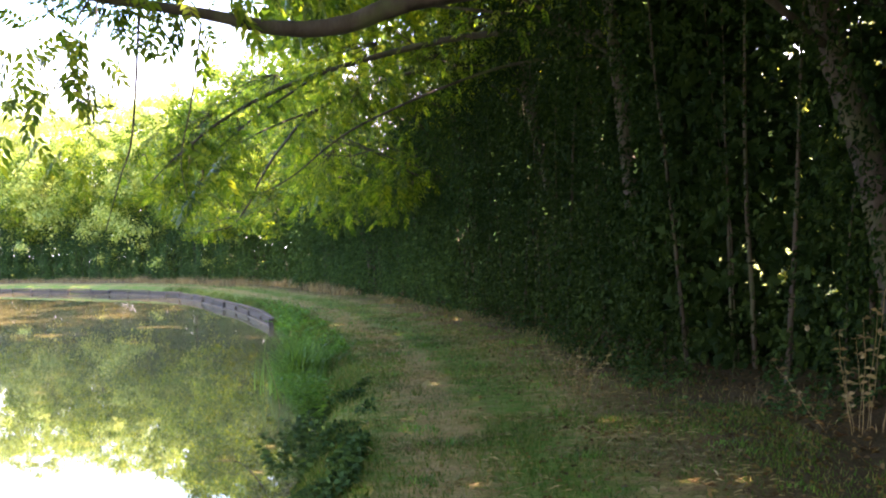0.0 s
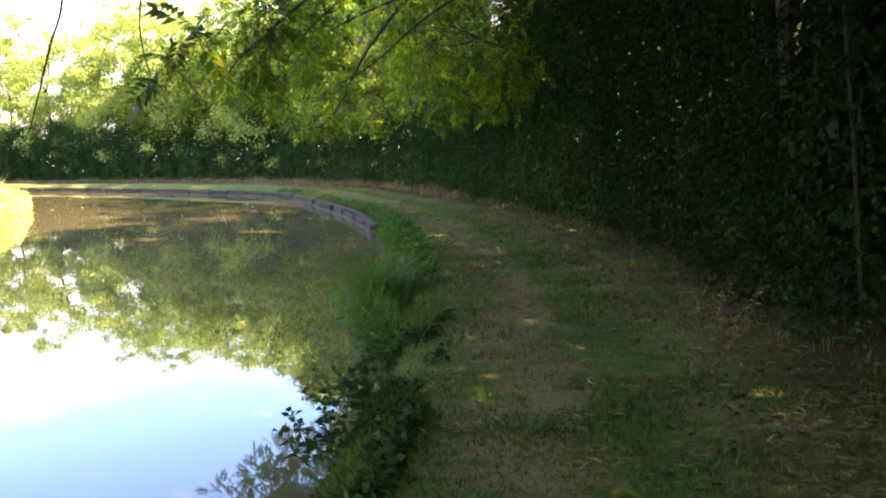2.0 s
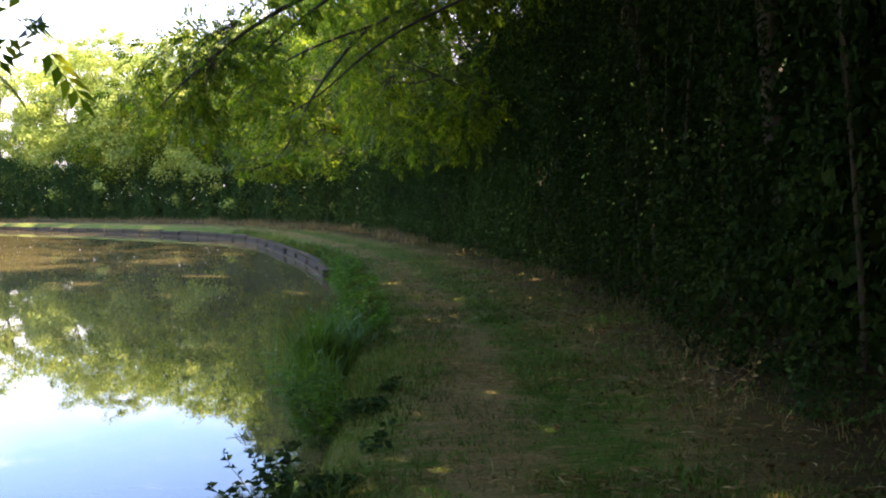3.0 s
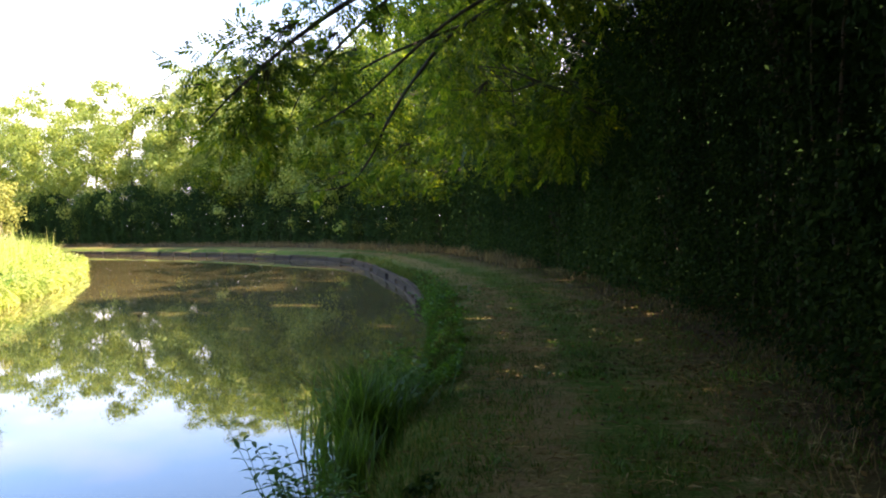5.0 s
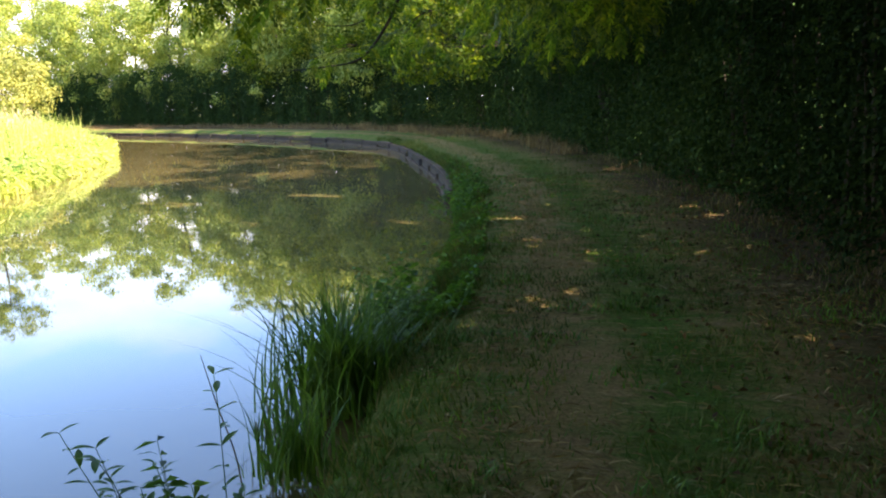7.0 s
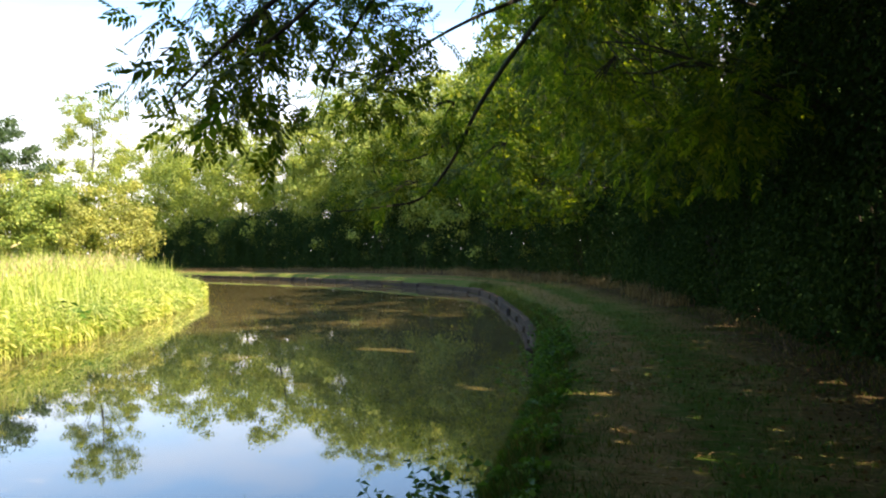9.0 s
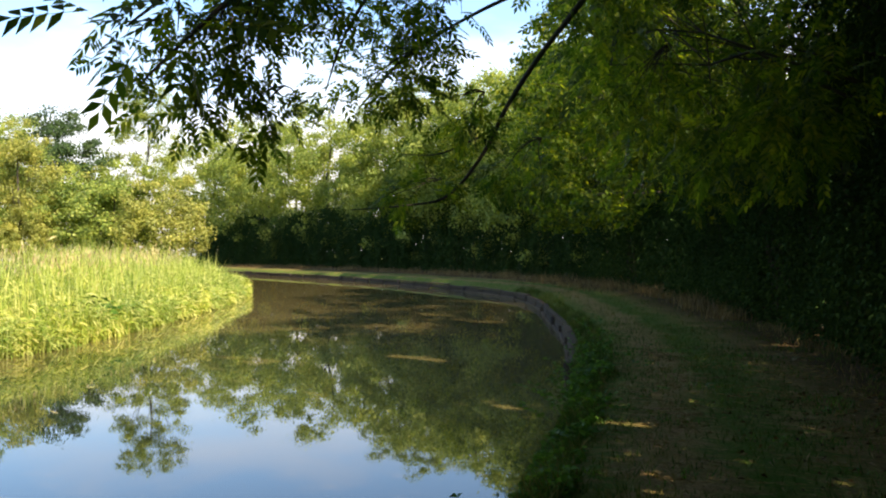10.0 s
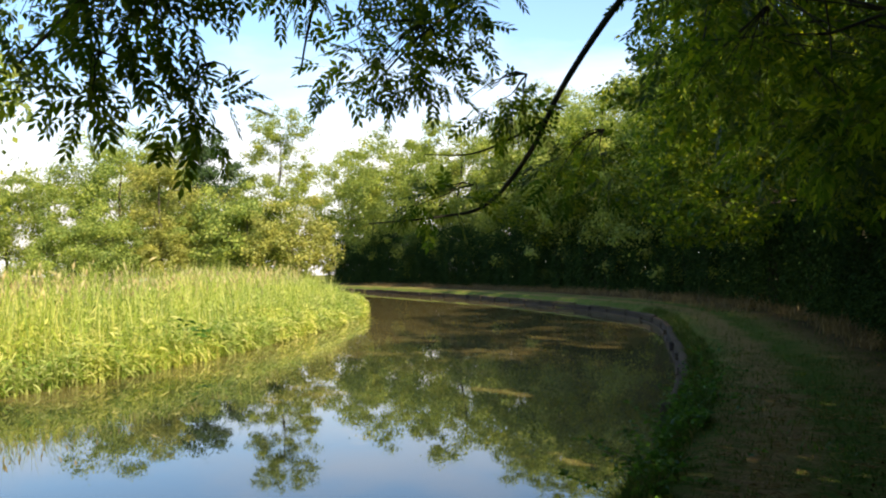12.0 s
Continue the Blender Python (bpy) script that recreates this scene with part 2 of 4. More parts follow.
def curve_through(points, step):
    """A smooth line through plan points, at even steps, with its left-hand normals."""
    p = np.asarray(points, float)
    d = np.concatenate([[0], np.cumsum(np.linalg.norm(np.diff(p, axis=0), axis=1))])
    s = np.arange(0, d[-1], step)
    out = []
    for x in s:
        i = min(max(np.searchsorted(d, x, side='right') - 1, 0), len(p) - 2)
        u = (x - d[i]) / (d[i + 1] - d[i])
        p0, p1, p2, p3 = p[max(i - 1, 0)], p[i], p[i + 1], p[min(i + 2, len(p) - 1)]
        out.append(0.5 * (2 * p1 + (p2 - p0) * u + (2 * p0 - 5 * p1 + 4 * p2 - p3) * u * u + (3 * p1 - p0 - 3 * p2 + p3) * u ** 3))
    out = np.array(out)
    t = unit(np.gradient(out, axis=0))
    return out, t, np.stack([-t[:, 1], t[:, 0]], 1)


# ---- plan ----
WATER_Z = -0.45
NEAR_BANK = [(-1.0, -90), (-1.1, -30), (-1.2, 0), (-1.4, 8), (-1.75, 11), (-2.15, 13.2), (-2.7, 15.8), (-3.9, 20.7), (-5.0, 24.0), (-6.1, 27.1),
             (-7.6, 30.7), (-8.9, 33.4), (-11.6, 39.2), (-14.4, 43.6), (-17.8, 47.2), (-22.7, 51.6), (-33, 59.5), (-45, 67), (-60, 76), (-110, 104), (-200, 150)]
FAR_BANK = [(-12, -90), (-12.5, -30), (-13.2, 0), (-14.0, 12), (-15.3, 20.5), (-16.6, 24.6), (-19.0, 29.4), (-20.8, 32.6), (-24.6, 38.8), (-27.0, 42.2),
            (-29.2, 44.4), (-33, 48), (-45, 57), (-60, 66), (-110, 94), (-200, 140)]
HEDGE = [(3.9, -13), (3.9, -6), (3.9, -1), (3.9, 3), (3.85, 6.0), (3.4, 8.2), (2.3, 9.6), (1.75, 11), (1.6, 13), (1.2, 16.3), (0.45, 19.8), (-0.3, 22.5), (-1.7, 26.6), (-4.3, 33.2), (-6.2, 37.6), (-9.2, 44.0),
         (-12.5, 49.0), (-17.0, 54.0), (-23.0, 59.5), (-33, 67), (-45, 74.5), (-60, 83), (-84, 97)]


def bump_height(x, y):
    return 0.035 * noise.noise((x * 0.55, y * 0.55, 0.3)) + 0.012 * noise.noise((x * 2.3, y * 2.3, 4.1))


def build_ground():
    """One sheet: towpath side, canal bed, meadow side."""
    step = 0.35
    near, _, nn = curve_through(NEAR_BANK, step)
    far_all, _, _ = curve_through(FAR_BANK, 0.5)
    n = len(near)
    ds = np.linspace(0, 1, n)
    # match each near point to the far bank across it
    idx = np.array([int(np.argmin(np.linalg.norm(far_all - q, axis=1))) for q in near])
    idx = np.maximum.accumulate(idx)
    far = far_all[idx]
    sm = np.ones(21) / 21
    far = np.stack([np.convolve(np.pad(far[:, k], 10, mode='edge'), sm, 'valid') for k in (0, 1)], 1)
    ang_r = np.interp(ds, [0, 0.45, 1], [radians(-60), radians(0), radians(75)])
    ang_l = np.interp(ds, [0, 0.45, 1], [radians(240), radians(185), radians(135)])
    right = np.stack([np.cos(ang_r), np.sin(ang_r)], 1)
    left = np.stack([np.cos(ang_l), np.sin(ang_l)], 1)
    prof_r = [(-2.2, -1.3), (-0.35, -0.95), (0.0, -0.50), (0.10, -0.30), (0.22, -0.13), (0.42, -0.05)]
    prof_r += [(0.42 + 0.22 * i, 0.0) for i in range(1, 19)] + [(5.0, 0.03), (6.5, 0.06), (10, 0.1), (25, 0.2), (80, 0.3), (700, 0.3)]
    prof_l = [(-2.0, -1.3), (-0.2, -0.9), (0.3, -0.42), (1.0, -0.2), (2.5, 0.0), (6, 0.1), (14, 0.15), (40, 0.3), (120, 0.5), (700, 0.5)]
    verts, across = [], []
    for i in range(n):
        for d, z in reversed(prof_l):
            p = far[i] + left[i] * d
            verts.append((p[0], p[1], z))
            across.append(1.0)
        edged = min(1.0, max(0.0, (near[i][1] - 21.4) / 1.5))
        for d, z in prof_r:
            if edged and 0 <= d < 0.5:      # behind the edging the bank stands upright
                z += (np.interp(d, [0, 0.1, 0.22, 0.42], [-0.5, -0.25, -0.21, -0.11]) - z) * edged
            w = min(1.0, max(0.0, (d - 5) / 10))
            v = unit(-nn[i] * (1 - w) + right[i] * w)
            p = near[i] + v * d
            h = z + (bump_height(*p) if 0.05 < d < 12 else 0)
            verts.append((p[0], p[1], h))
            across.append(max(d, 0) / 10)
    c = len(prof_l) + len(prof_r)
    q = [(i * c + j, i * c + j + 1, (i + 1) * c + j + 1, (i + 1) * c + j) for i in range(n - 1) for j in range(c - 1)]
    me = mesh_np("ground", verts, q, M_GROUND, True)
    att = me.attributes.new("across", 'FLOAT', 'POINT')
    att.data.foreach_set("value", np.asarray(across, np.float32))
    tagged(new("ground", me), "worn towpath turf of dry and green grass beside the canal", "ground", kind="structure")


def build_water():
    near, _, nn = curve_through(NEAR_BANK, 1.5)
    far_all, _, _ = curve_through(FAR_BANK, 0.5)
    idx = np.maximum.accumulate([int(np.argmin(np.linalg.norm(far_all - q, axis=1))) for q in near])
    verts, q = [], []
    for i, p in enumerate(near):
        a, b = p - nn[i] * 0.3, far_all[idx[i]]
        b = b + unit(b - a) * 0.6
        for s in np.linspace(0, 1, 5):
            w = a + (b - a) * s
            verts.append((w[0], w[1], WATER_Z))
    for i in range(len(near) - 1):
        for j in range(4):
            q.append((i * 5 + j, (i + 1) * 5 + j, (i + 1) * 5 + j + 1, i * 5 + j + 1))
    tagged(new("water", mesh_np("water", verts, q, M_WATER, True)), "still muddy canal water reflecting trees and sky", "water", kind="structure")


build_ground()
build_water()


# ---- hedge and trees ----
def hedge_foliage(seed, length, height, depth, leaf, n_shell, n_core, mat):
    """Foliage of one stretch of hedge: a close shell of leaves over a tangled core. x along, y towards the path is minus."""
    rng = np.random.default_rng(seed)
    parts = []
    x = rng.uniform(-0.35, length + 0.35, n_shell)
    z = height * rng.uniform(0.0, 1.0, n_shell) ** 1.1
    bulge = np.array([noise.noise((a * 1.3 + seed * 7, b * 0.5, seed)) for a, b in zip(x, z)])
    fine = np.array([noise.noise((a * 3.1 + seed * 3, b * 3.1, 5.0)) for a, b in zip(x, z)])
    under = np.clip((0.7 - z) / 0.7, 0, 1) * 0.12
    y = -depth * 0.5 + under + 0.75 * bulge + 0.25 * fine + np.abs(rng.normal(0, 0.30, n_shell)) - 0.7 * np.clip((z - 2.0) / 3.0, 0, 1) * (height > 5)
    c = np.stack([x, y, z], 1)
    d = rng.normal(size=(n_shell, 3)) + np.array([0, -0.8, -0.5])
    parts.append(leaf_quads(rng, c, d, leaf, leaf * 0.55))
    x = rng.uniform(-0.45, length + 0.45, n_core)
    z = rng.uniform(0.05, height, n_core)
    y = rng.uniform(0.35, depth * 0.6, n_core)
    parts.append(leaf_quads(rng, np.stack([x, y, z], 1), rng.normal(size=(n_core, 3)), max(leaf * 2.6, 0.24), max(leaf * 2.0, 0.18)))
    nt = int(n_shell * 0.12)
    x = rng.uniform(0, length, nt)
    y = rng.uniform(-depth * 0.5, depth * 0.5, nt)
    z = height + 0.8 * np.array([noise.noise((a * 1.3, b * 1.3, seed + 2.0)) for a, b in zip(x, y)]) + rng.normal(0, 0.12, nt)
    parts.append(leaf_quads(rng, np.stack([x, y, z], 1), rng.normal(size=(nt, 3)) + UP * 0.6, leaf, leaf * 0.55))
    return mesh_np("hedge_foliage", *join(parts), mat)


def hedge_stems(seed, length, height, depth):
    """The stems of one stretch, a mesh each."""
    rng = np.random.default_rng(seed + 50)
    parts = []
    for i in range(int(length * 2.2)):
        x, y = rng.uniform(0.1, length - 0.1), rng.uniform(-depth * 0.2, depth * 0.3)
        top = (x + rng.normal(0, 0.35), y + rng.normal(0, 0.25), height * rng.uniform(0.6, 0.95))
        r = rng.uniform(0.012, 0.035)
        parts.append(mesh_np("stem", *tube(bend(rng, (x, y, -0.06), top, 7, 0.05), np.linspace(r, r * 0.3, 7), 5), M_TWIG, True))
    return parts


def lay_hedge():
    line, tan, nrm = curve_through(HEDGE, 0.25)
    arc = np.arange(len(line)) * 0.25
    kinds = {}
    for k in range(3):
        kinds["near", k] = (hedge_foliage(11 + k, 3.0, 6.4, 1.8, 0.066, 11500, 7200, M_HEDGE_SHADE), hedge_stems(11 + k, 3.0, 6.0, 1.8))
        kinds["hazel", k] = (hedge_foliage(21 + k, 3.0, 6.0, 1.8, 0.085, 9500, 6000, M_HEDGE_LIT), hedge_stems(21 + k, 3.0, 5.6, 1.8))
        kinds["far", k] = (hedge_foliage(31 + k, 4.0, 3.8, 2.0, 0.11, 5200, 1900, M_HEDGE_LIT), hedge_stems(31 + k, 4.0, 3.6, 2.0))
    s, i = 0.0, 0
    while s < arc[-1] - 5:
        j = int(s / 0.25)
        near = line[j][1] < 36
        behind = line[j][1] <= -3
        L = 3.0 if near else 4.0
        j2 = min(j + int(L / 0.25), len(line) - 1)
        a, b = line[j], line[j2]
        ang = math.degrees(math.atan2(*(b - a)[::-1]))
        ob = new("hedge")
        tall = (0.76 + 0.36 * float(np.clip((30 - line[j][1]) / 6, 0, 1))) * (1 + 0.08 * math.sin(i * 2.3)) * (1.7 if behind else 1.0) if near else 1.22 + 0.2 * math.sin(i * 2.3)
        ob.matrix_world = pose(a[0], a[1], 0.0, 0, 0, ang) @ pose(0, -0.75, 0) @ Matrix.Diagonal((1, -1, tall, 1))
        # from here the hedge takes the lighter leaf copy, as if better lit
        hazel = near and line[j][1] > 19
        tagged(ob, "leafy hedge lining the towpath, leaf colour lightened for open light" if hazel else "dense shaded hawthorn hedge lining the towpath" if near else "dark clipped hedge behind the towpath at the bend", "hedge", "hedge along the towpath")
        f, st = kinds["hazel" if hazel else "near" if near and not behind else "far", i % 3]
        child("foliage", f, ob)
        for one in st:
            child("stem", one, ob)
        s += L
        i += 1


lay_hedge()


def pinnate(rng, base, way, size):
    """Ash leaves: pairs of pointed leaflets along a stalk."""
    n = len(base)
    way = unit(way)
    side = unit(np.cross(way, UP + rng.normal(size=(n, 3)) * 0.5))
    nrm = np.cross(side, way)
    S = (size * rng.uniform(0.75, 1.2, n))[:, None]
    vs = []
    droop = rng.uniform(0.05, 0.4, n)[:, None]

    def spot(u):
        return base + way * S * u - UP * S * droop * u * u

    for u in (0.3, 0.5, 0.68, 0.85):
        for sgn in (-1, 1):
            a = spot(u)
            d = unit(side * sgn + way * 0.75 - UP * 0.2)
            L = S * 0.36
            mid = a + d * L * 0.45
            w = np.cross(d, nrm) * S * 0.08
            vs.append(np.stack([a, mid + w, a + d * L - UP * L * 0.2, mid - w], 1))
    a = spot(0.95)
    d = unit(way - UP * droop)
    L = S * 0.38
    w = side * S * 0.08
    vs.append(np.stack([a, a + d * L * 0.45 + w, a + d * L, a + d * L * 0.45 - w], 1))
    w = side * S * 0.008
    vs.append(np.stack([base - w, base + w, spot(0.95) + w, spot(0.95) - w], 1))
    v = np.stack(vs, 1).reshape(-1, 3)
    return v, np.arange(len(v)).reshape(-1, 4)


def spline3(points, n):
    """A smooth line in space through points, n steps for each stretch."""
    p = np.asarray(points, float)
    out = []
    for i in range(len(p) - 1):
        p0, p1, p2, p3 = p[max(i - 1, 0)], p[i], p[i + 1], p[min(i + 2, len(p) - 1)]
        for u in np.linspace(0, 1, n, endpoint=False):
            out.append(0.5 * (2 * p1 + (p2 - p0) * u + (2 * p0 - 5 * p1 + 4 * p2 - p3) * u * u + (3 * p1 - p0 - 3 * p2 + p3) * u ** 3))
    out.append(p[-1])
    return np.array(out), None, None


def clump_leaves(rng, pts, per, spread, leaf, floor):
    """Rounded leaf clumps: leaves lie on each clump's skin and face outwards and up."""
    n = len(pts) * per
    u = unit(rng.normal(size=(n, 3)))
    r = (spread * rng.uniform(0.6, 1.45, len(pts))).repeat(per)[:, None] * np.where(rng.uniform(0, 1, (n, 1)) < 0.6, rng.uniform(0.5, 1.05, (n, 1)), np.clip(np.abs(rng.normal(0, 0.75, (n, 1))), 0, 1.5))
    c = np.repeat(pts, per, 0) + u * r * np.array([1, 1, 0.7])
    ok = c[:, 2] > floor
    c, u = c[ok], u[ok]
    nrm = unit(u + UP * 0.35 + rng.normal(size=u.shape) * 0.42)
    a = unit(np.cross(nrm, rng.normal(size=u.shape)))
    b = np.cross(nrm, a)
    L = leaf * rng.uniform(0.6, 1.3, (len(c), 1))
    v = np.stack([c - a * L * 0.5, c + b * L * 0.34, c + a * L * 0.5 - UP * L * 0.1, c - b * L * 0.34], 1).reshape(-1, 3)
    return v, np.arange(len(v)).reshape(-1, 4)


def crown_tree(seed, h, centre, radii, floor, n_clumps, per, leaf, mat, trunk_r=0.16, spread=0.5, airy=0.0, ash=False, lobes=(), boughs=(), n_limbs=6, roof=0, roof_leaf=0.42, roof_from=1.9):
    """Trunk, limbs and crown of one tree, its foot at the origin. The crown fills a lumpy ellipsoid above floor; lobes
    are sprays that reach out of it (x, y, z, rx, ry, rz, leaves), boughs are lines of places with end radii, roof adds
    large leaves high up to block light."""
    rng = np.random.default_rng(seed)
    bits_t = []
    centre, radii = np.asarray(centre, float), np.asarray(radii, float)
    top = np.array([centre[0] * 0.35, centre[1] * 0.35, h * 0.85])
    tp = bend(rng, (0, 0, -0.1), top, 9, 0.012 * h)
    tr = np.linspace(trunk_r, trunk_r * 0.2, 9)
    tr[0] *= 1.35
    trunk = mesh_np("trunk", *tube(tp, tr, 9), M_BARK, True)
    pts = []
    tries = 0
    while len(pts) < n_clumps and tries < n_clumps * 40:
        tries += 1
        u = unit(rng.normal(size=3)) * rng.uniform(0.25, 1.0) ** 0.45
        lump = 1 + 0.5 * noise.noise((u[0] * 2.2 + seed, u[1] * 2.2, u[2] * 2.2))
        p = centre + u * radii * lump
        if p[2] < floor or noise.noise((p[0] * 0.45 + seed * 3, p[1] * 0.45, p[2] * 0.55)) < -0.12 + airy * 0.35:
            continue
        pts.append(p)
    pts = np.array(pts)
    spreads = np.full(len(pts), spread)
    limbs = []
    ends = [pts[k] for k in rng.choice(len(pts), n_limbs, replace=False)]
    for i, e in enumerate(ends):
        f = np.clip((e[2] - 0.6) / h, 0.45, 0.85) * rng.uniform(0.85, 1.0)
        st = tp[int(f * 8)]
        lp = bend(rng, st, e, 8, 0.022 * h, 0.05 * h)
        r0 = max(trunk_r * (0.34 - 0.25 * f), 0.016)
        bits = [tube(lp, np.linspace(r0, 0.007, 8), 6)]
        near = np.argsort(np.linalg.norm(pts - e, axis=1))[1:9]
        for k in near:
            p0 = lp[rng.integers(4, 8)]
            bits.append(tube(bend(rng, p0, pts[k], 5, 0.05, 0.08), np.linspace(r0 * 0.3, 0.004, 5), 4))
        limbs.append(mesh_np("limb", *join(bits), M_BARK, True))
    c = np.repeat(pts, per, 0)
    sg = (spreads * rng.uniform(0.6, 1.25, len(pts))).repeat(per)[:, None]
    off = rng.normal(size=(len(c), 3)) * sg * np.array([1, 1, 0.62])
    c = c + off
    keep = c[:, 2] > floor - 0.35
    c, off = c[keep], off[keep]
    d = unit(off) + rng.normal(size=c.shape) * 0.6 - UP * 0.4
    bits = []
    for x, y, z, rx, ry, rz, n in lobes:
        u = unit(rng.normal(size=(n, 3))) * (rng.uniform(0.05, 1.0, n) ** 0.55)[:, None]
        cc = np.array([x, y, z]) + u * np.array([rx, ry, rz])
        bits.append(pinnate(rng, cc, u * 0.9 + rng.normal(size=u.shape) * 0.6 - UP * 0.12, leaf))
        for k in range(n // 7):     # twigs through the spray
            e = cc[k * 7]
            limbs_from = np.array([x + rx * 0.6, y, z + rz * 0.9])
            bits_t.append(tube(bend(rng, limbs_from, e, 5, 0.03, 0.05), np.linspace(0.008, 0.0025, 5), 4))
    bits.append(pinnate(rng, c, d, leaf) if ash else clump_leaves(rng, pts, per, spread, leaf, floor - 0.35))
    # oversized leaves added high in the crown only to block skylight
    if roof:
        u = unit(rng.normal(size=(roof, 3))) * (rng.uniform(0.2, 1.0, roof) ** 0.4)[:, None]
        cc = centre + u * radii * 0.95
        cc = cc[cc[:, 2] > floor + roof_from]
        bits.append(leaf_quads(rng, cc, rng.normal(size=cc.shape), roof_leaf, roof_leaf * 0.66))
    for line, r0, r1 in boughs:
        p, _, _ = spline3(line, 10)
        limbs.append(mesh_np("bough", *tube(p, np.linspace(r0, r1, len(p)), 8), M_BARK, True))
    if bits_t:
        limbs.append(mesh_np("twig", *join(bits_t), M_TWIG, True))
    return trunk, limbs, mesh_np("crown", *join(bits), mat)


def plant_tree(meshes, x, y, turn, scale, label, group, z=0.0):
    ob = new("tree")
    ob.matrix_world = pose(x, y, z, 0, 0, turn) @ Matrix.Scale(scale, 4)
    tagged(ob, label, "tree", group)
    child("trunk", meshes[0], ob)
    for one in meshes[1]:
        bit = child(one.name.split(".")[0], one, ob)
        if bit.name.startswith("twig"):
            tagged(bit, kind="stuff")
    child("crown", meshes[2], ob)
    return ob


# ash trees in the hedge, leaning out over path and water
def ash(x, y, label, *args, lobes=(), boughs=(), **kw):
    '''An ash with its foot at x, y; sprays and boughs are given in places of the plan.'''
    lobes = [(a - x, b - y, *rest) for a, b, *rest in lobes]
    boughs = [([(a - x, b - y, c) for a, b, c in line], r0, r1) for line, r0, r1 in boughs]
    plant_tree(crown_tree(*args, lobes=lobes, boughs=boughs, **kw), x, y, 0, 1.0, label, "ash trees in the hedge")


ASH_LABEL = "unseen ash tree added to shade the towpath from overhead"
# three ashes out of view, added so their crowns darken path and hedge
for k, (x, y) in enumerate([(4.9, -9.5), (4.9, -3.5), (4.9, 2.5)]):
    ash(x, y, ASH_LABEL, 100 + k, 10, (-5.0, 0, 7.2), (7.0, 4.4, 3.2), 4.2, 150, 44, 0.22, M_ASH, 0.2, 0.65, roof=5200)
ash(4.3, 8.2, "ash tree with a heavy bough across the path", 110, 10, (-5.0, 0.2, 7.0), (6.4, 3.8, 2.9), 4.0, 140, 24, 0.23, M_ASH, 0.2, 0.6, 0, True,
    lobes=[(-2.45, 5.45, 2.95, 0.6, 0.5, 0.35, 60), (-2.5, 5.5, 2.35, 0.35, 0.3, 0.35, 21), (-1.9, 5.7, 3.2, 0.6, 0.4, 0.25, 51), (-0.9, 6.0, 3.45, 0.8, 0.4, 0.2, 45),
           (-1.74, 6.12, 1.98, 0.05, 0.05, 0.17, 9), (-1.62, 6.15, 2.16, 0.09, 0.08, 0.04, 4)],
    boughs=[([(4.2, 8.1, 3.6), (2.2, 7.1, 3.75), (0.05, 6.0, 3.26), (-0.68, 5.96, 3.06), (-1.13, 5.89, 3.04), (-1.62, 5.78, 3.13), (-2.6, 5.5, 3.25)], 0.10, 0.025),
            ([(-2.0, 5.8, 3.15), (-2.12, 5.93, 2.38), (-2.2, 5.9, 2.08), (-2.29, 5.84, 1.72)], 0.010, 0.003),
            ([(-1.62, 5.9, 3.1), (-1.75, 6.05, 2.6), (-1.85, 6.1, 2.2), (-1.80, 6.1, 1.9)], 0.008, 0.002)], roof=5200)
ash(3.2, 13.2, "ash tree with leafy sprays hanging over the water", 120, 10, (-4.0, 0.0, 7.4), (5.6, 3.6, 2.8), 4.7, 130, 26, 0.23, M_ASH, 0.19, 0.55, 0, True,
    lobes=[(-4.85, 15.8, 3.2, 0.58, 0.5, 0.42, 135), (-5.0, 15.55, 2.66, 0.36, 0.34, 0.2, 39), (-4.75, 16.15, 2.62, 0.34, 0.3, 0.26, 39),
           (-5.6, 15.6, 3.12, 0.4, 0.35, 0.26, 34), (-5.3, 15.7, 3.6, 0.6, 0.5, 0.3, 36), (-2.65, 12.95, 2.42, 0.3, 0.2, 0.12, 12), (-4.7, 16.1, 3.8, 0.8, 0.6, 0.4, 165), (-4.5, 17.0, 3.75, 0.8, 0.6, 0.45, 165), (-3.6, 16.0, 4.4, 0.9, 0.8, 0.4, 135), (-1.9, 15.5, 4.7, 1.2, 0.6, 0.5, 150), (0.2, 14.8, 4.9, 1.2, 0.6, 0.5, 110)],
    boughs=[([(3.0, 13.3, 4.3), (1.0, 13.1, 4.2), (-1.2, 12.95, 3.4), (-2.3, 12.95, 2.65), (-2.8, 12.95, 2.4)], 0.03, 0.004),
            ([(3.0, 13.3, 4.6), (0.5, 14.6, 5.0), (-2.2, 15.7, 4.7), (-3.8, 15.9, 4.1), (-4.8, 15.6, 3.3), (-5.2, 15.3, 2.8)], 0.07, 0.006),
            ([(-2.2, 15.7, 4.7), (-3.6, 16.6, 4.1), (-4.5, 17.0, 3.5), (-4.9, 17.2, 3.0)], 0.03, 0.005)], roof=6500)
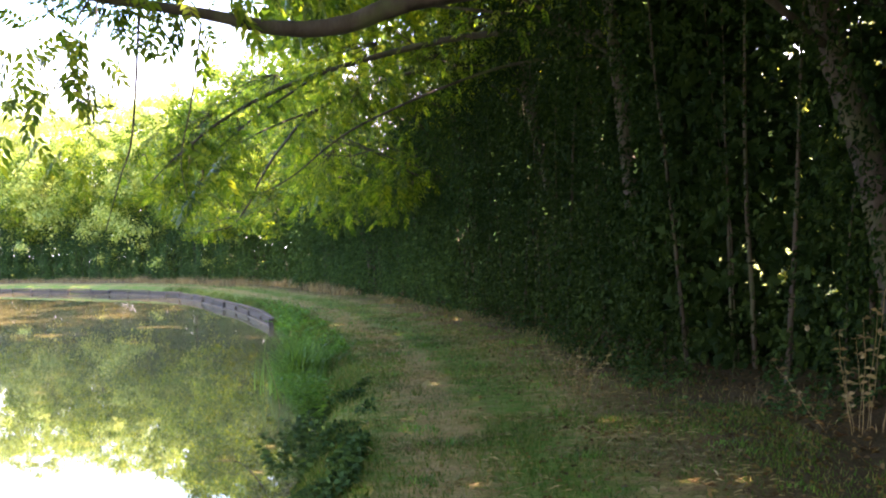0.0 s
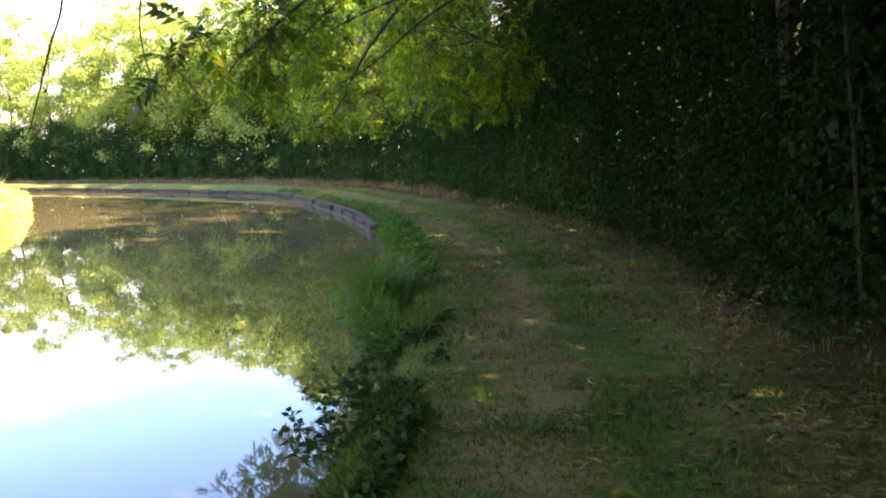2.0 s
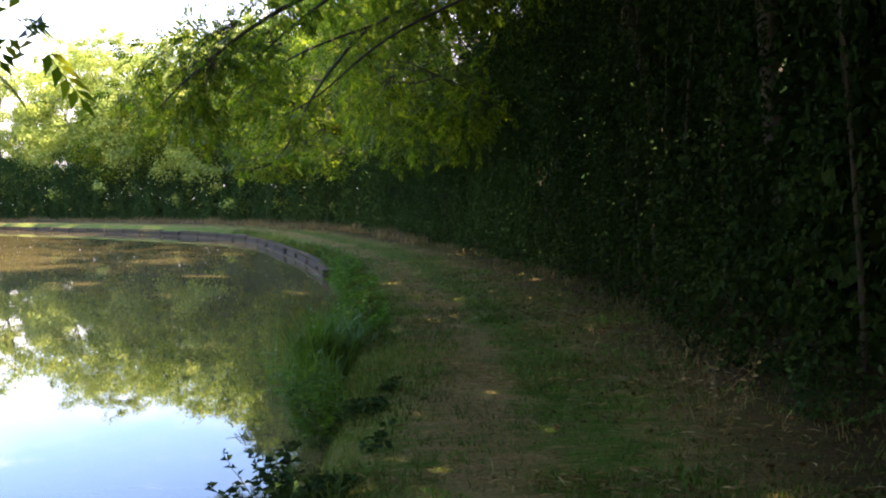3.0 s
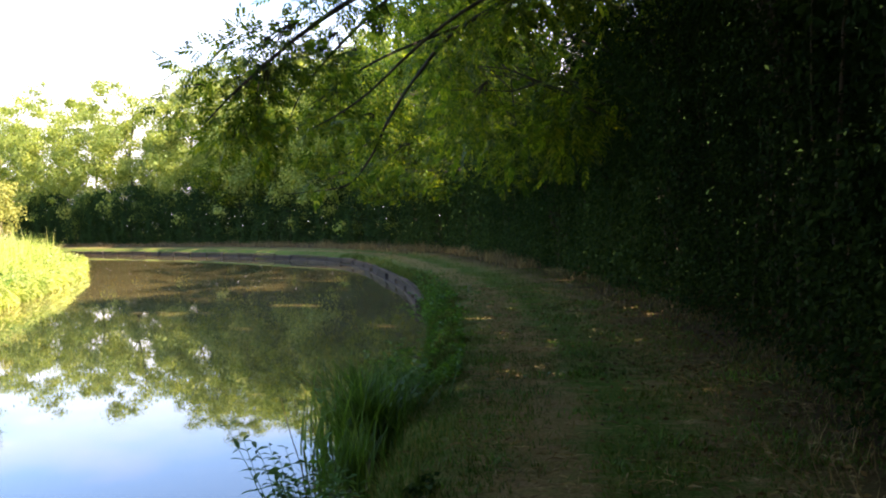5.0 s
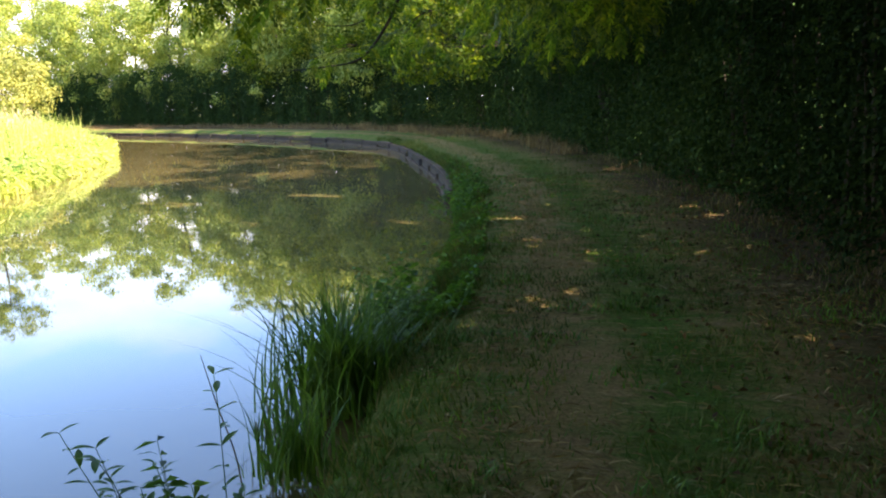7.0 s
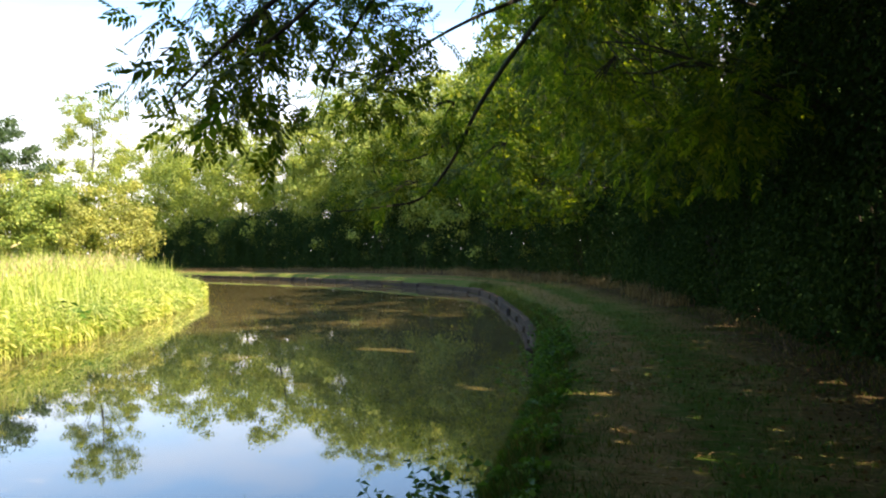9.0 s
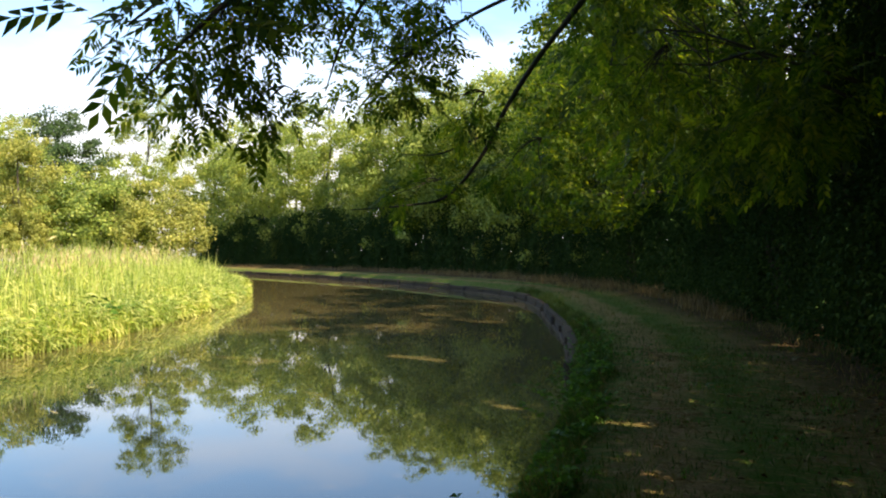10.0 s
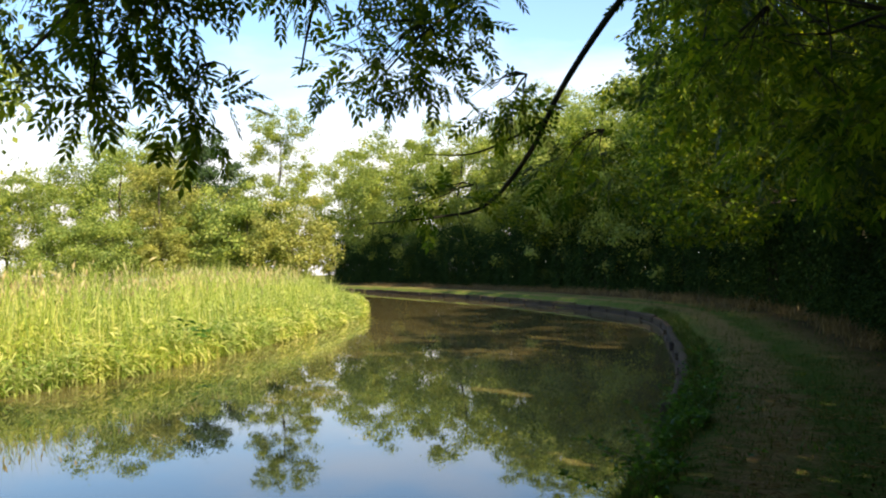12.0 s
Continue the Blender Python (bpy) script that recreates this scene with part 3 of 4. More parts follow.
ash(2.4, 18.0, "ash tree with thin dark boughs dipping towards the water", 130, 9.5, (-3.0, 1.2, 6.7), (3.6, 3.2, 2.7), 4.1, 100, 46, 0.23, M_ASH, 0.18, 0.42, 0.1, True,
    lobes=[(-4.95, 18.2, 3.25, 0.75, 0.6, 0.32, 135), (-4.7, 18.5, 3.9, 0.7, 0.6, 0.35, 105), (-4.55, 19.4, 3.05, 0.36, 0.4, 0.26, 54), (-4.8, 19.0, 3.7, 0.4, 0.4, 0.25, 36),
           (-5.1, 19.2, 2.2, 0.5, 0.4, 0.14, 39), (-4.2, 20.0, 2.5, 0.5, 0.5, 0.35, 45), (-3.2, 21.0, 3.4, 0.8, 0.7, 0.6, 105), (-3.4, 20.4, 4.4, 0.7, 0.7, 0.5, 90), (-2.5, 20.1, 4.75, 0.9, 0.6, 0.5, 120), (-0.8, 19.6, 5.3, 1.3, 0.7, 0.6, 170), (1.0, 18.8, 5.3, 1.1, 0.7, 0.6, 110)],
    boughs=[([(2.3, 18.1, 5.2), (-0.8, 19.6, 5.4), (-2.9, 20.2, 4.8), (-3.75, 20.11, 4.0), (-4.22, 19.86, 3.25), (-4.5, 19.7, 2.64), (-4.84, 19.48, 2.17), (-5.22, 19.21, 2.06), (-5.7, 18.81, 2.01)], 0.05, 0.006),
            ([(-4.34, 19.8, 2.95), (-4.7, 19.6, 2.75), (-4.9, 19.3, 2.62), (-5.1, 18.9, 2.6)], 0.016, 0.004),
            ([(-2.9, 20.2, 4.8), (-4.0, 19.2, 4.2), (-4.8, 18.6, 3.6), (-5.2, 18.2, 3.0)], 0.03, 0.005)], roof=2600)
for k, (x, y, s) in enumerate([(0.9, 23.2, 0.95), (-0.8, 28.0, 0.9), (-3.0, 33.5, 0.95), (-5.4, 39.0, 1.05), (-8.4, 44.8, 1.0)]):
    if k < 2:
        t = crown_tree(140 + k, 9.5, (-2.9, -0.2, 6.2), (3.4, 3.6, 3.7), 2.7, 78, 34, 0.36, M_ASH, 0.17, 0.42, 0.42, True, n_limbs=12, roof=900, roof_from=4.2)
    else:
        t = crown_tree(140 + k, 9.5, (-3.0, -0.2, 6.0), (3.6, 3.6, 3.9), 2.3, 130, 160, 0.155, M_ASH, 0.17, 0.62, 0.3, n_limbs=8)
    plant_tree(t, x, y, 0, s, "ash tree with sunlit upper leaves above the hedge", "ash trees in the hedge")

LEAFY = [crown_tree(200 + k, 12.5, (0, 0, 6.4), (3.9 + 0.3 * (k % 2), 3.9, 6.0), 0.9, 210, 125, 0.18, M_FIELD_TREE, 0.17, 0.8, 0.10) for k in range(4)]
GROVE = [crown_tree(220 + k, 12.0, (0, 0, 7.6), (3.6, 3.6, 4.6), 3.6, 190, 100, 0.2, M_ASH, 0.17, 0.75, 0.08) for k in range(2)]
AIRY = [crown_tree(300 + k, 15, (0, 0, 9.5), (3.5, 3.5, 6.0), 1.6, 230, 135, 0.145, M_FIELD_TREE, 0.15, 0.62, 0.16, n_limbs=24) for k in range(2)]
OAK = crown_tree(400, 15, (0, 0, 9), (5.5, 5.5, 6), 2.5, 150, 190, 0.26, M_OAK, 0.4, 1.0)
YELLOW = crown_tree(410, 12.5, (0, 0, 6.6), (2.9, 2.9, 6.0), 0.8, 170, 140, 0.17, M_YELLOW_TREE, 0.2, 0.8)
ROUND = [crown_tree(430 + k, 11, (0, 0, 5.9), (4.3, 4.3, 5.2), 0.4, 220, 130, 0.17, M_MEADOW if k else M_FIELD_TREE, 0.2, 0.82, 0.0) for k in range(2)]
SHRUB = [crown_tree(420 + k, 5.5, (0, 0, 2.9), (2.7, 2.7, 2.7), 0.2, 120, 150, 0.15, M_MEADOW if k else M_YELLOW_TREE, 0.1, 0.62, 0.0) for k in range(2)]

# beyond the bend
for k, (x, y, s) in enumerate([(-13.2, 52.5, 0.85), (-17.4, 57, 1.05), (-21.8, 61, 0.85), (-26.5, 65.3, 1.12), (-31.7, 69.3, 0.88), (-37.5, 73.8, 1.2), (-43, 77.3, 0.95),
                               (-49.5, 81, 1.3), (-56, 84.5, 1.1), (-63, 88.8, 1.4), (-71, 93, 1.35), (-79, 97.5, 1.45)]):
    plant_tree(LEAFY[k % 4], x, y, k * 61, s, "leafy light green tree above the far hedge", "trees at the bend")
for k, (x, y, s) in enumerate([(-34.5, 73.5, 1.05), (-41.5, 79, 1.05), (-27.5, 69, 0.95), (-21.5, 64.5, 0.85)]):
    plant_tree(AIRY[k % 2], x, y, k * 90, s, "tall thin-crowned tree with sky showing through", "tall thin trees")
for k, (x, y, s) in enumerate([(-7.2, 41.6, 0.8), (-10.6, 47.4, 0.85), (-15.6, 53.6, 0.8), (-20.0, 57.9, 0.82), (-25.0, 62.2, 0.85), (-31.0, 66.8, 0.85)]):
    plant_tree(GROVE[k % 2], x, y, 30 + k * 97, s, "dark green tree standing behind the far hedge", "trees at the bend")
# meadow side
plant_tree(AIRY[1], -50, 58.6, 40, 0.9, "tall thin-crowned tree behind the reed bed", "tall thin trees")
plant_tree(OAK, -75.5, 70.5, 20, 1.06, "dark green oak across the meadow", "meadow trees")
plant_tree(YELLOW, -55.6, 52.0, 50, 0.88, "broad yellow-green tree across the meadow", "meadow trees")
for k, (x, y, s) in enumerate([(-62, 53.0, 1.14), (-68, 47, 0.85), (-74, 61, 1.0), (-70, 40, 0.9), (-64.5, 48.5, 0.86)]):
    plant_tree(ROUND[(k + 1) % 2], x, y, 40 + k * 100, s, "rounded light green tree on the meadow bank", "meadow trees")
plant_tree(LEAFY[1], -17.4, 17.6, 200, 0.82, "light green tree at the meadow waterside", "meadow trees")
for k, (x, y, s) in enumerate([(-53.5, 55.5, 1.35), (-49.5, 55.0, 1.35), (-45.2, 55.2, 1.15), (-54, 51.5, 0.8), (-57, 49, 1.1), (-55, 45, 1.0), (-57, 59, 1.4)]):
    plant_tree(SHRUB[0 if k in (2, 3, 6) else 1], x, y, k * 83, s, "bushy light green shrub behind the reeds" if k not in (2, 3, 6) else "bushy yellow-green shrub behind the reeds", "meadow shrubs")


# meadow bank behind the start of the walk: unseen oaks added to block skylight
for k, (x, y, s) in enumerate([(-21, 6, 0.85), (-20, -4, 1.0), (-21.5, -14, 0.95), (-20, -25, 1.05), (-19, -38, 1.0), (-8, -48, 1.1)]):
    plant_tree(OAK, x, y, k * 57, s, "unseen dark green oak added on the meadow bank to block skylight", "meadow oaks")

# field beyond the hedge, glimpsed through it
# an added oak that blocks bright sky gaps above the hedge
for k, (x, y, s) in enumerate([(4.6, 31.0, 0.5)]):
    plant_tree(OAK, x, y, 60 + k * 120, s, "dark green oak added behind the hedge to close sky gaps", "field trees")
for k, (x, y, s) in enumerate([(9.5, 2.5, 1.15), (9.0, 7.5, 1.2), (8.6, 12.5, 1.1), (8.2, 17.0, 1.0)]):
    plant_tree(SHRUB[0], x, y, k * 70, s, "sunlit yellow-green bush in the field behind the hedge", "field bushes")
for k, (x, y, s) in enumerate([(15, 20, 0.65), (16, 4, 0.75), (12, 27, 0.6)]):
    plant_tree(ROUND[k % 2], x, y, k * 70, s, "sunlit green tree in the field behind the hedge", "field trees")


# ---- reed bed ----
def blades(rng, base, height, width, lean, segs=3):
    """Bent grass blades as ribbons."""
    n = len(base)
    a = rng.uniform(0, 2 * math.pi, n)
    d = np.stack([np.cos(a), np.sin(a), np.zeros(n)], 1)
    s = np.stack([-np.sin(a), np.cos(a), np.zeros(n)], 1)
    rows = []
    for k in range(segs + 1):
        u = k / segs
        c = base + UP * (height * (u - 0.15 * (lean / np.maximum(height, 0.01)) * u * u))[:, None] + d * (lean * u * u)[:, None]
        w = (width * (1 - u) ** 0.7 * 0.5 + 0.0006)[:, None]
        rows += [c - s * w, c + s * w]
    v = np.stack(rows, 1)
    k = 2 * (segs + 1)
    q = np.array([(2 * i, 2 * i + 1, 2 * i + 3, 2 * i + 2) for i in range(segs)])
    quads = (np.arange(n)[:, None, None] * k + q[None]).reshape(-1, 4)
    return v.reshape(-1, 3), quads


def build_reeds():
    rng = np.random.default_rng(77)
    line, tan, nrm = curve_through(FAR_BANK, 0.5)
    ok = np.where((line[:, 1] > 8) & (line[:, 0] > -62))[0]
    n = 30000
    i = rng.choice(ok, n)
    depth = rng.uniform(0, 1, n) ** 1.6 * 9.0 - 0.1
    p = line[i] + tan[i] * rng.uniform(-0.3, 0.3, n)[:, None] + nrm[i] * depth[:, None]
    clump = np.array([noise.noise((x * 0.8, y * 0.8, 2.0)) for x, y in p])
    h = 1.75 * (0.82 + 0.25 * clump + rng.normal(0, 0.19, n)) * np.interp(depth + 1.2 * clump, [-0.4, 0.3, 1.2, 3.0, 5.0], [0.15, 0.34, 0.58, 0.88, 1.06])
    base = np.stack([p[:, 0], p[:, 1], np.where(depth < 1, -0.5, -0.25)], 1)
    v, q = blades(rng, base, h + 0.3, np.full(n, 0.028), h * rng.uniform(0.1, 0.6, n), 3)
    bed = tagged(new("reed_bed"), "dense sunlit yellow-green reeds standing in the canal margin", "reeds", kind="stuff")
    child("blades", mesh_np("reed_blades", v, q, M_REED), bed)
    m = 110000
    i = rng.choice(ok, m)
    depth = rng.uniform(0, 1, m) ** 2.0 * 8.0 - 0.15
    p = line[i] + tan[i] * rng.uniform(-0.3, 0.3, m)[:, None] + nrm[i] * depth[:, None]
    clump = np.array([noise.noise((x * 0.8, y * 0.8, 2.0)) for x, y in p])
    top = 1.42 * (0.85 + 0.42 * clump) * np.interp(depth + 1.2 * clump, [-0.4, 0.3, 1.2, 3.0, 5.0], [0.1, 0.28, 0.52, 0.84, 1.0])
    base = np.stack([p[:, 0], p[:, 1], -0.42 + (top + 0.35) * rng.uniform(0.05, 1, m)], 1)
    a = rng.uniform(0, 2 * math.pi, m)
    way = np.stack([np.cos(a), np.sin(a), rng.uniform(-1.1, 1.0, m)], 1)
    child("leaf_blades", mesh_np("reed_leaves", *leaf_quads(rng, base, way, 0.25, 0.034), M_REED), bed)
    m = 5600
    i = rng.choice(ok, m)
    depth = rng.uniform(0.3, 1, m) * 9.0
    p = line[i] + nrm[i] * depth[:, None] + tan[i] * rng.uniform(-0.3, 0.3, m)[:, None]
    base = np.stack([p[:, 0], p[:, 1], rng.normal(1.14, 0.26, m)], 1)
    v, q = leaf_quads(rng, base, UP + rng.normal(size=(m, 3)) * 0.25, 0.26, 0.05)
    child("heads", mesh_np("reed_heads", v, q, M_REED_HEAD), bed, "pale dry seed heads")


build_reeds()


# ---- canal edging ----
def box_mesh(name, sx, sy, sz, mat, bevel=0.012):
    bm = bmesh.new()
    bmesh.ops.create_cube(bm, size=1.0)
    bmesh.ops.scale(bm, vec=(sx, sy, sz), verts=bm.verts)
    bmesh.ops.bevel(bm, geom=bm.edges[:], offset=bevel, segments=1, affect='EDGES')
    me = bpy.data.meshes.new(name)
    bm.to_mesh(me)
    bm.free()
    me.materials.append(mat)
    return me


def build_edging():
    rng = np.random.default_rng(9)
    line, tan, nrm = curve_through(NEAR_BANK, 0.1)
    edging = tagged(new("canal_edging"), "weathered grey plank edging with dark posts along the canal bank", "canal edging", kind="structure")
    L = 2.4
    cap = box_mesh("coping", L - 0.02, 0.15, 0.055, M_COPING)
    plank = box_mesh("plank", L - 0.012, 0.05, 0.17, M_PILING, 0.008)
    rail = box_mesh("waling", L - 0.012, 0.11, 0.09, M_COPING)
    post = box_mesh("post", 0.10, 0.10, 0.9, M_PILING, 0.015)
    old = box_mesh("post", 0.13, 0.12, 0.9, M_POST, 0.02)
    start = int(np.argmin(np.abs(line[:, 1] - 23.6)))
    i, k = start, 0
    while i + 24 < len(line) and line[i][0] > -64:
        a, b = line[i], line[i + 24]
        mid = (a + b) / 2
        n = nrm[i + 12]
        ang = math.degrees(math.atan2(*(b - a)[::-1]))

        def put(name, me, off, z, roll=0.0):
            ob = child(name, me, edging)
            p = mid + n * off
            ob.matrix_world = pose(p[0], p[1], z + rng.normal(0, 0.016), rng.normal(0, 4), roll + rng.normal(0, 0.5), ang + rng.normal(0, 0.7))

        put("coping", cap, -0.05, -0.205)
        put("plank", plank, 0.0, -0.315)
        put("waling", rail, 0.055, -0.445)
        ob = child("post", old if k % 4 == 0 else post, edging)
        p = a + n * 0.05
        big = 0.8 if k % 4 else 1.1
        ob.matrix_world = pose(p[0], p[1], -0.70 + 0.03 * (k % 4), rng.normal(0, 2), rng.normal(0, 2), ang) @ Matrix.Scale(big, 4)
        i += 24
        k += 1


build_edging()


# ---- bank plants and path cover ----
BANK, BANK_T, BANK_N = curve_through(NEAR_BANK, 0.1)


def on_bank(rng, n, y0, y1, d0, d1):
    """Places on the towpath: between two stations, and so far from the water's edge."""
    ok = np.where((BANK[:, 1] > y0) & (BANK[:, 1] < y1))[0]
    i = rng.choice(ok, n)
    d = rng.uniform(d0, d1, n)
    p = BANK[i] - BANK_N[i] * d[:, None] + BANK_T[i] * rng.uniform(-0.05, 0.05, n)[:, None]
    return p, d


def soil(p, d, edged_from=22.2):
    z = np.interp(d, [-0.35, 0.0, 0.10, 0.22, 0.42, 0.64], [-0.95, -0.50, -0.30, -0.13, -0.05, 0.0])
    zk = np.interp(d, [-0.35, 0.0, 0.10, 0.22, 0.42, 0.64], [-0.95, -0.50, -0.25, -0.21, -0.11, 0.0])
    z = np.where(p[:, 1] > edged_from, zk, z)
    return z + np.array([bump_height(x, y) for x, y in p]) - 0.01


def build_turf():
    rng = np.random.default_rng(21)
    parts = []
    for y0, y1, n, hh in ((2.0, 9, 34000, 0.045), (9, 16, 30000, 0.05), (16, 28, 18000, 0.065), (28, 48, 7000, 0.09)):
        p, d = on_bank(rng, n, y0, y1, 0.12, 4.1)
        c = np.array([noise.noise((x * 1.4, y * 1.4, 8.0)) for x, y in p])
        track = np.exp(-((d - 1.4) / 0.22) ** 2) + np.exp(-((d - 2.9) / 0.5) ** 2)
        keep = rng.uniform(0, 1, n) < np.clip(0.8 + 1.3 * c - 0.35 * track, 0.05, 1)
        p, d = p[keep], d[keep]
        base = np.stack([p[:, 0], p[:, 1], soil(p, d)], 1)
        h = hh * rng.uniform(0.5, 1.5, len(p)) * (1 + 0.9 * np.exp(-(d / 0.5) ** 2))
        parts.append(blades(rng, base, h, np.full(len(p), 0.010), h * rng.uniform(0.3, 1.2, len(p)), 1))
    tagged(new("turf", mesh_np("turf", *join(parts), M_TURF)), "short mown turf blades, part green and part dry", "grass", kind="stuff")


def build_dry_grass():
    rng = np.random.default_rng(22)
    parts = []
    line, tan, nrm = curve_through(HEDGE, 0.25)
    for y0, y1, n, hh in ((3, 30, 4500, 0.10), (30, 84, 17000, 0.27)):
        ok = np.where((line[:, 1] > y0) & (line[:, 1] < y1))[0]
        i = rng.choice(ok, n)
        p = line[i] + nrm[i] * (rng.normal(0.25, 0.28, n) if y0 < 20 else np.where(line[i][:, 1] > 42, rng.uniform(0.1, 2.4, n) ** 1.2, rng.normal(0.5, 0.22, n)))[:, None] + tan[i] * rng.uniform(-0.13, 0.13, n)[:, None]
        c = np.array([noise.noise((x * 0.7, y * 0.7, 1.0)) for x, y in p])
        keep = rng.uniform(-0.5, 0.5, n) < c + 0.15
        p, c = p[keep], c[keep]
        h = hh * rng.uniform(0.4, 1.4, len(p)) * (1 + c)
        base = np.stack([p[:, 0], p[:, 1], np.full(len(p), -0.02)], 1)
        parts.append(blades(rng, base, h, np.full(len(p), 0.007 if y0 < 20 else 0.02), h * rng.uniform(0.2, 1.0, len(p)), 3))
    tagged(new("dry_grass", mesh_np("dry_grass", *join(parts), M_DRY)), "straw-coloured dry grass along the foot of the hedge", "grass", kind="stuff")


def build_litter():
    rng = np.random.default_rng(23)
    p, d = on_bank(rng, 9500, 1.0, 20, 1.6, 6.2)
    keep = rng.uniform(0, 1, len(d)) < np.clip((d - 1.2) / 3.0, 0.1, 1)
    p, d = p[keep], d[keep]
    c = np.stack([p[:, 0], p[:, 1], soil(p, d) + 0.018], 1)
    way = rng.normal(size=(len(c), 3)) * np.array([1, 1, 0.25]) + UP * 0.12
    v, q = leaf_quads(rng, c, way, 0.055, 0.03)
    tagged(new("fallen_leaves", mesh_np("fallen_leaves", v, q, M_FALLEN)), "scattered brown fallen leaves under the hedge", "leaf litter", kind="stuff")


def sedge(name, x, y, z, n, h, spread, seed, label, mat=M_SEDGE, width=0.014, lean=(0.12, 0.7)):
    rng = np.random.default_rng(seed)
    a = rng.uniform(0, 2 * math.pi, n)
    r = np.abs(rng.normal(0, spread, n))
    base = np.stack([np.cos(a) * r, np.sin(a) * r, np.zeros(n)], 1)
    hh = h * rng.uniform(0.55, 1.15, n)
    ob = tagged(new(name, mesh_np(name, *blades(rng, base, hh, np.full(n, width), hh * rng.uniform(*lean, n), 5), mat)), label, "plant", "bank plants", "stuff")
    ob.location = (x, y, z)
    return ob


def long_leaf(rng, length, width, mat):
    """One narrow pointed leaf along y, folded and drooping."""
    s = np.linspace(0, 1, 6)
    w = np.sin(s * math.pi) ** 0.8 * width * 0.5 + 0.0008
    z = -0.25 * length * s ** 2 * rng.uniform(0.4, 1.4)
    rows = [np.stack([k * w, s * length, z + abs(k) * w * 0.35], 1) for k in (-1, 0, 1)]
    v = np.concatenate(rows)
    q = [(r * 6 + i, r * 6 + i + 1, (r + 1) * 6 + i + 1, (r + 1) * 6 + i) for r in (0, 1) for i in range(5)]
    return mesh_np("leaf", v, q, mat, True)


def herb(name, x, y, z, stems, h, spread, leaf, width, seed, label, pairs=9, mat=M_HERB, single=False, lean=(0.0, 0.0)):
    """A clump of leafy upright stems; single: each leaf is a part of its own."""
    rng = np.random.default_rng(seed)
    kinds = [long_leaf(rng, leaf, width, mat) for _ in range(3)] if single else []
    ob = tagged(new(name), label, "plant", "bank plants")
    ob.location = (x, y, z)
    for k in range(stems):
        a = rng.uniform(0, 2 * math.pi)
        r = abs(rng.normal(0, spread))
        foot = np.array([math.cos(a) * r * 0.5, math.sin(a) * r * 0.5, -0.03])
        hh = h * rng.uniform(0.5, 1.08)
        tip = foot + np.array([math.cos(a) * r * 0.9 + lean[0] * hh, math.sin(a) * r * 0.9 + lean[1] * hh, hh])
        line = bend(rng, foot, tip, 8, 0.014, 0.0)
        child("stem", mesh_np("stem", *tube(line, np.linspace(0.004, 0.0015, 8), 5), mat, True), ob)
        s = np.repeat(np.linspace(0.22, 1.0, pairs), 2)
        c = np.stack([np.interp(s, np.linspace(0, 1, 8), line[:, j]) for j in range(3)], 1)
        t = np.arange(len(s)) * 2.2 + rng.uniform(0, 6)
        d = np.stack([np.cos(t), np.sin(t), rng.uniform(-0.1, 0.7, len(s))], 1)
        if single:
            for cc, dd in zip(c, d):
                one = child("leaf", kinds[rng.integers(0, 3)], ob)
                one.matrix_local = Matrix.Translation(cc) @ Vector(dd).to_track_quat('Y', 'Z').to_matrix().to_4x4() @ Matrix.Scale(rng.uniform(0.6, 1.2), 4)
        else:
            v, q = leaf_quads(rng, c, d, leaf, width)
            tagged(child("foliage", mesh_np("foliage", v, q, mat), ob), kind="stuff")
    return ob


def build_bank_grass():
    """Long grass that hangs over the bank and the first planks."""
    rng = np.random.default_rng(24)
    parts = []
    for y0, y1, n, hh in ((3, 10, 2600, 0.10), (10, 14.5, 1300, 0.10), (14.5, 22, 9000, 0.13), (22, 30, 6500, 0.19), (30, 44, 5000, 0.16)):
        p, d = on_bank(rng, n, y0, y1, 0.02, 0.5)
        c = np.array([noise.noise((x * 1.1, y * 1.1, 3.0)) for x, y in p])
        keep = rng.uniform(-0.5, 0.5, n) < c + 0.2
        p, d, c = p[keep], d[keep], c[keep]
        h = hh * rng.uniform(0.5, 1.3, len(p)) * (1 + 0.8 * c)
        base = np.stack([p[:, 0], p[:, 1], soil(p, d)], 1)
        parts.append(blades(rng, base, h, np.full(len(p), 0.009), h * rng.uniform(0.3, 1.0, len(p)), 3))
    tagged(new("bank_grass", mesh_np("bank_grass", *join(parts), M_TURF)), "long part-dry grass hanging over the canal bank", "grass", kind="stuff")


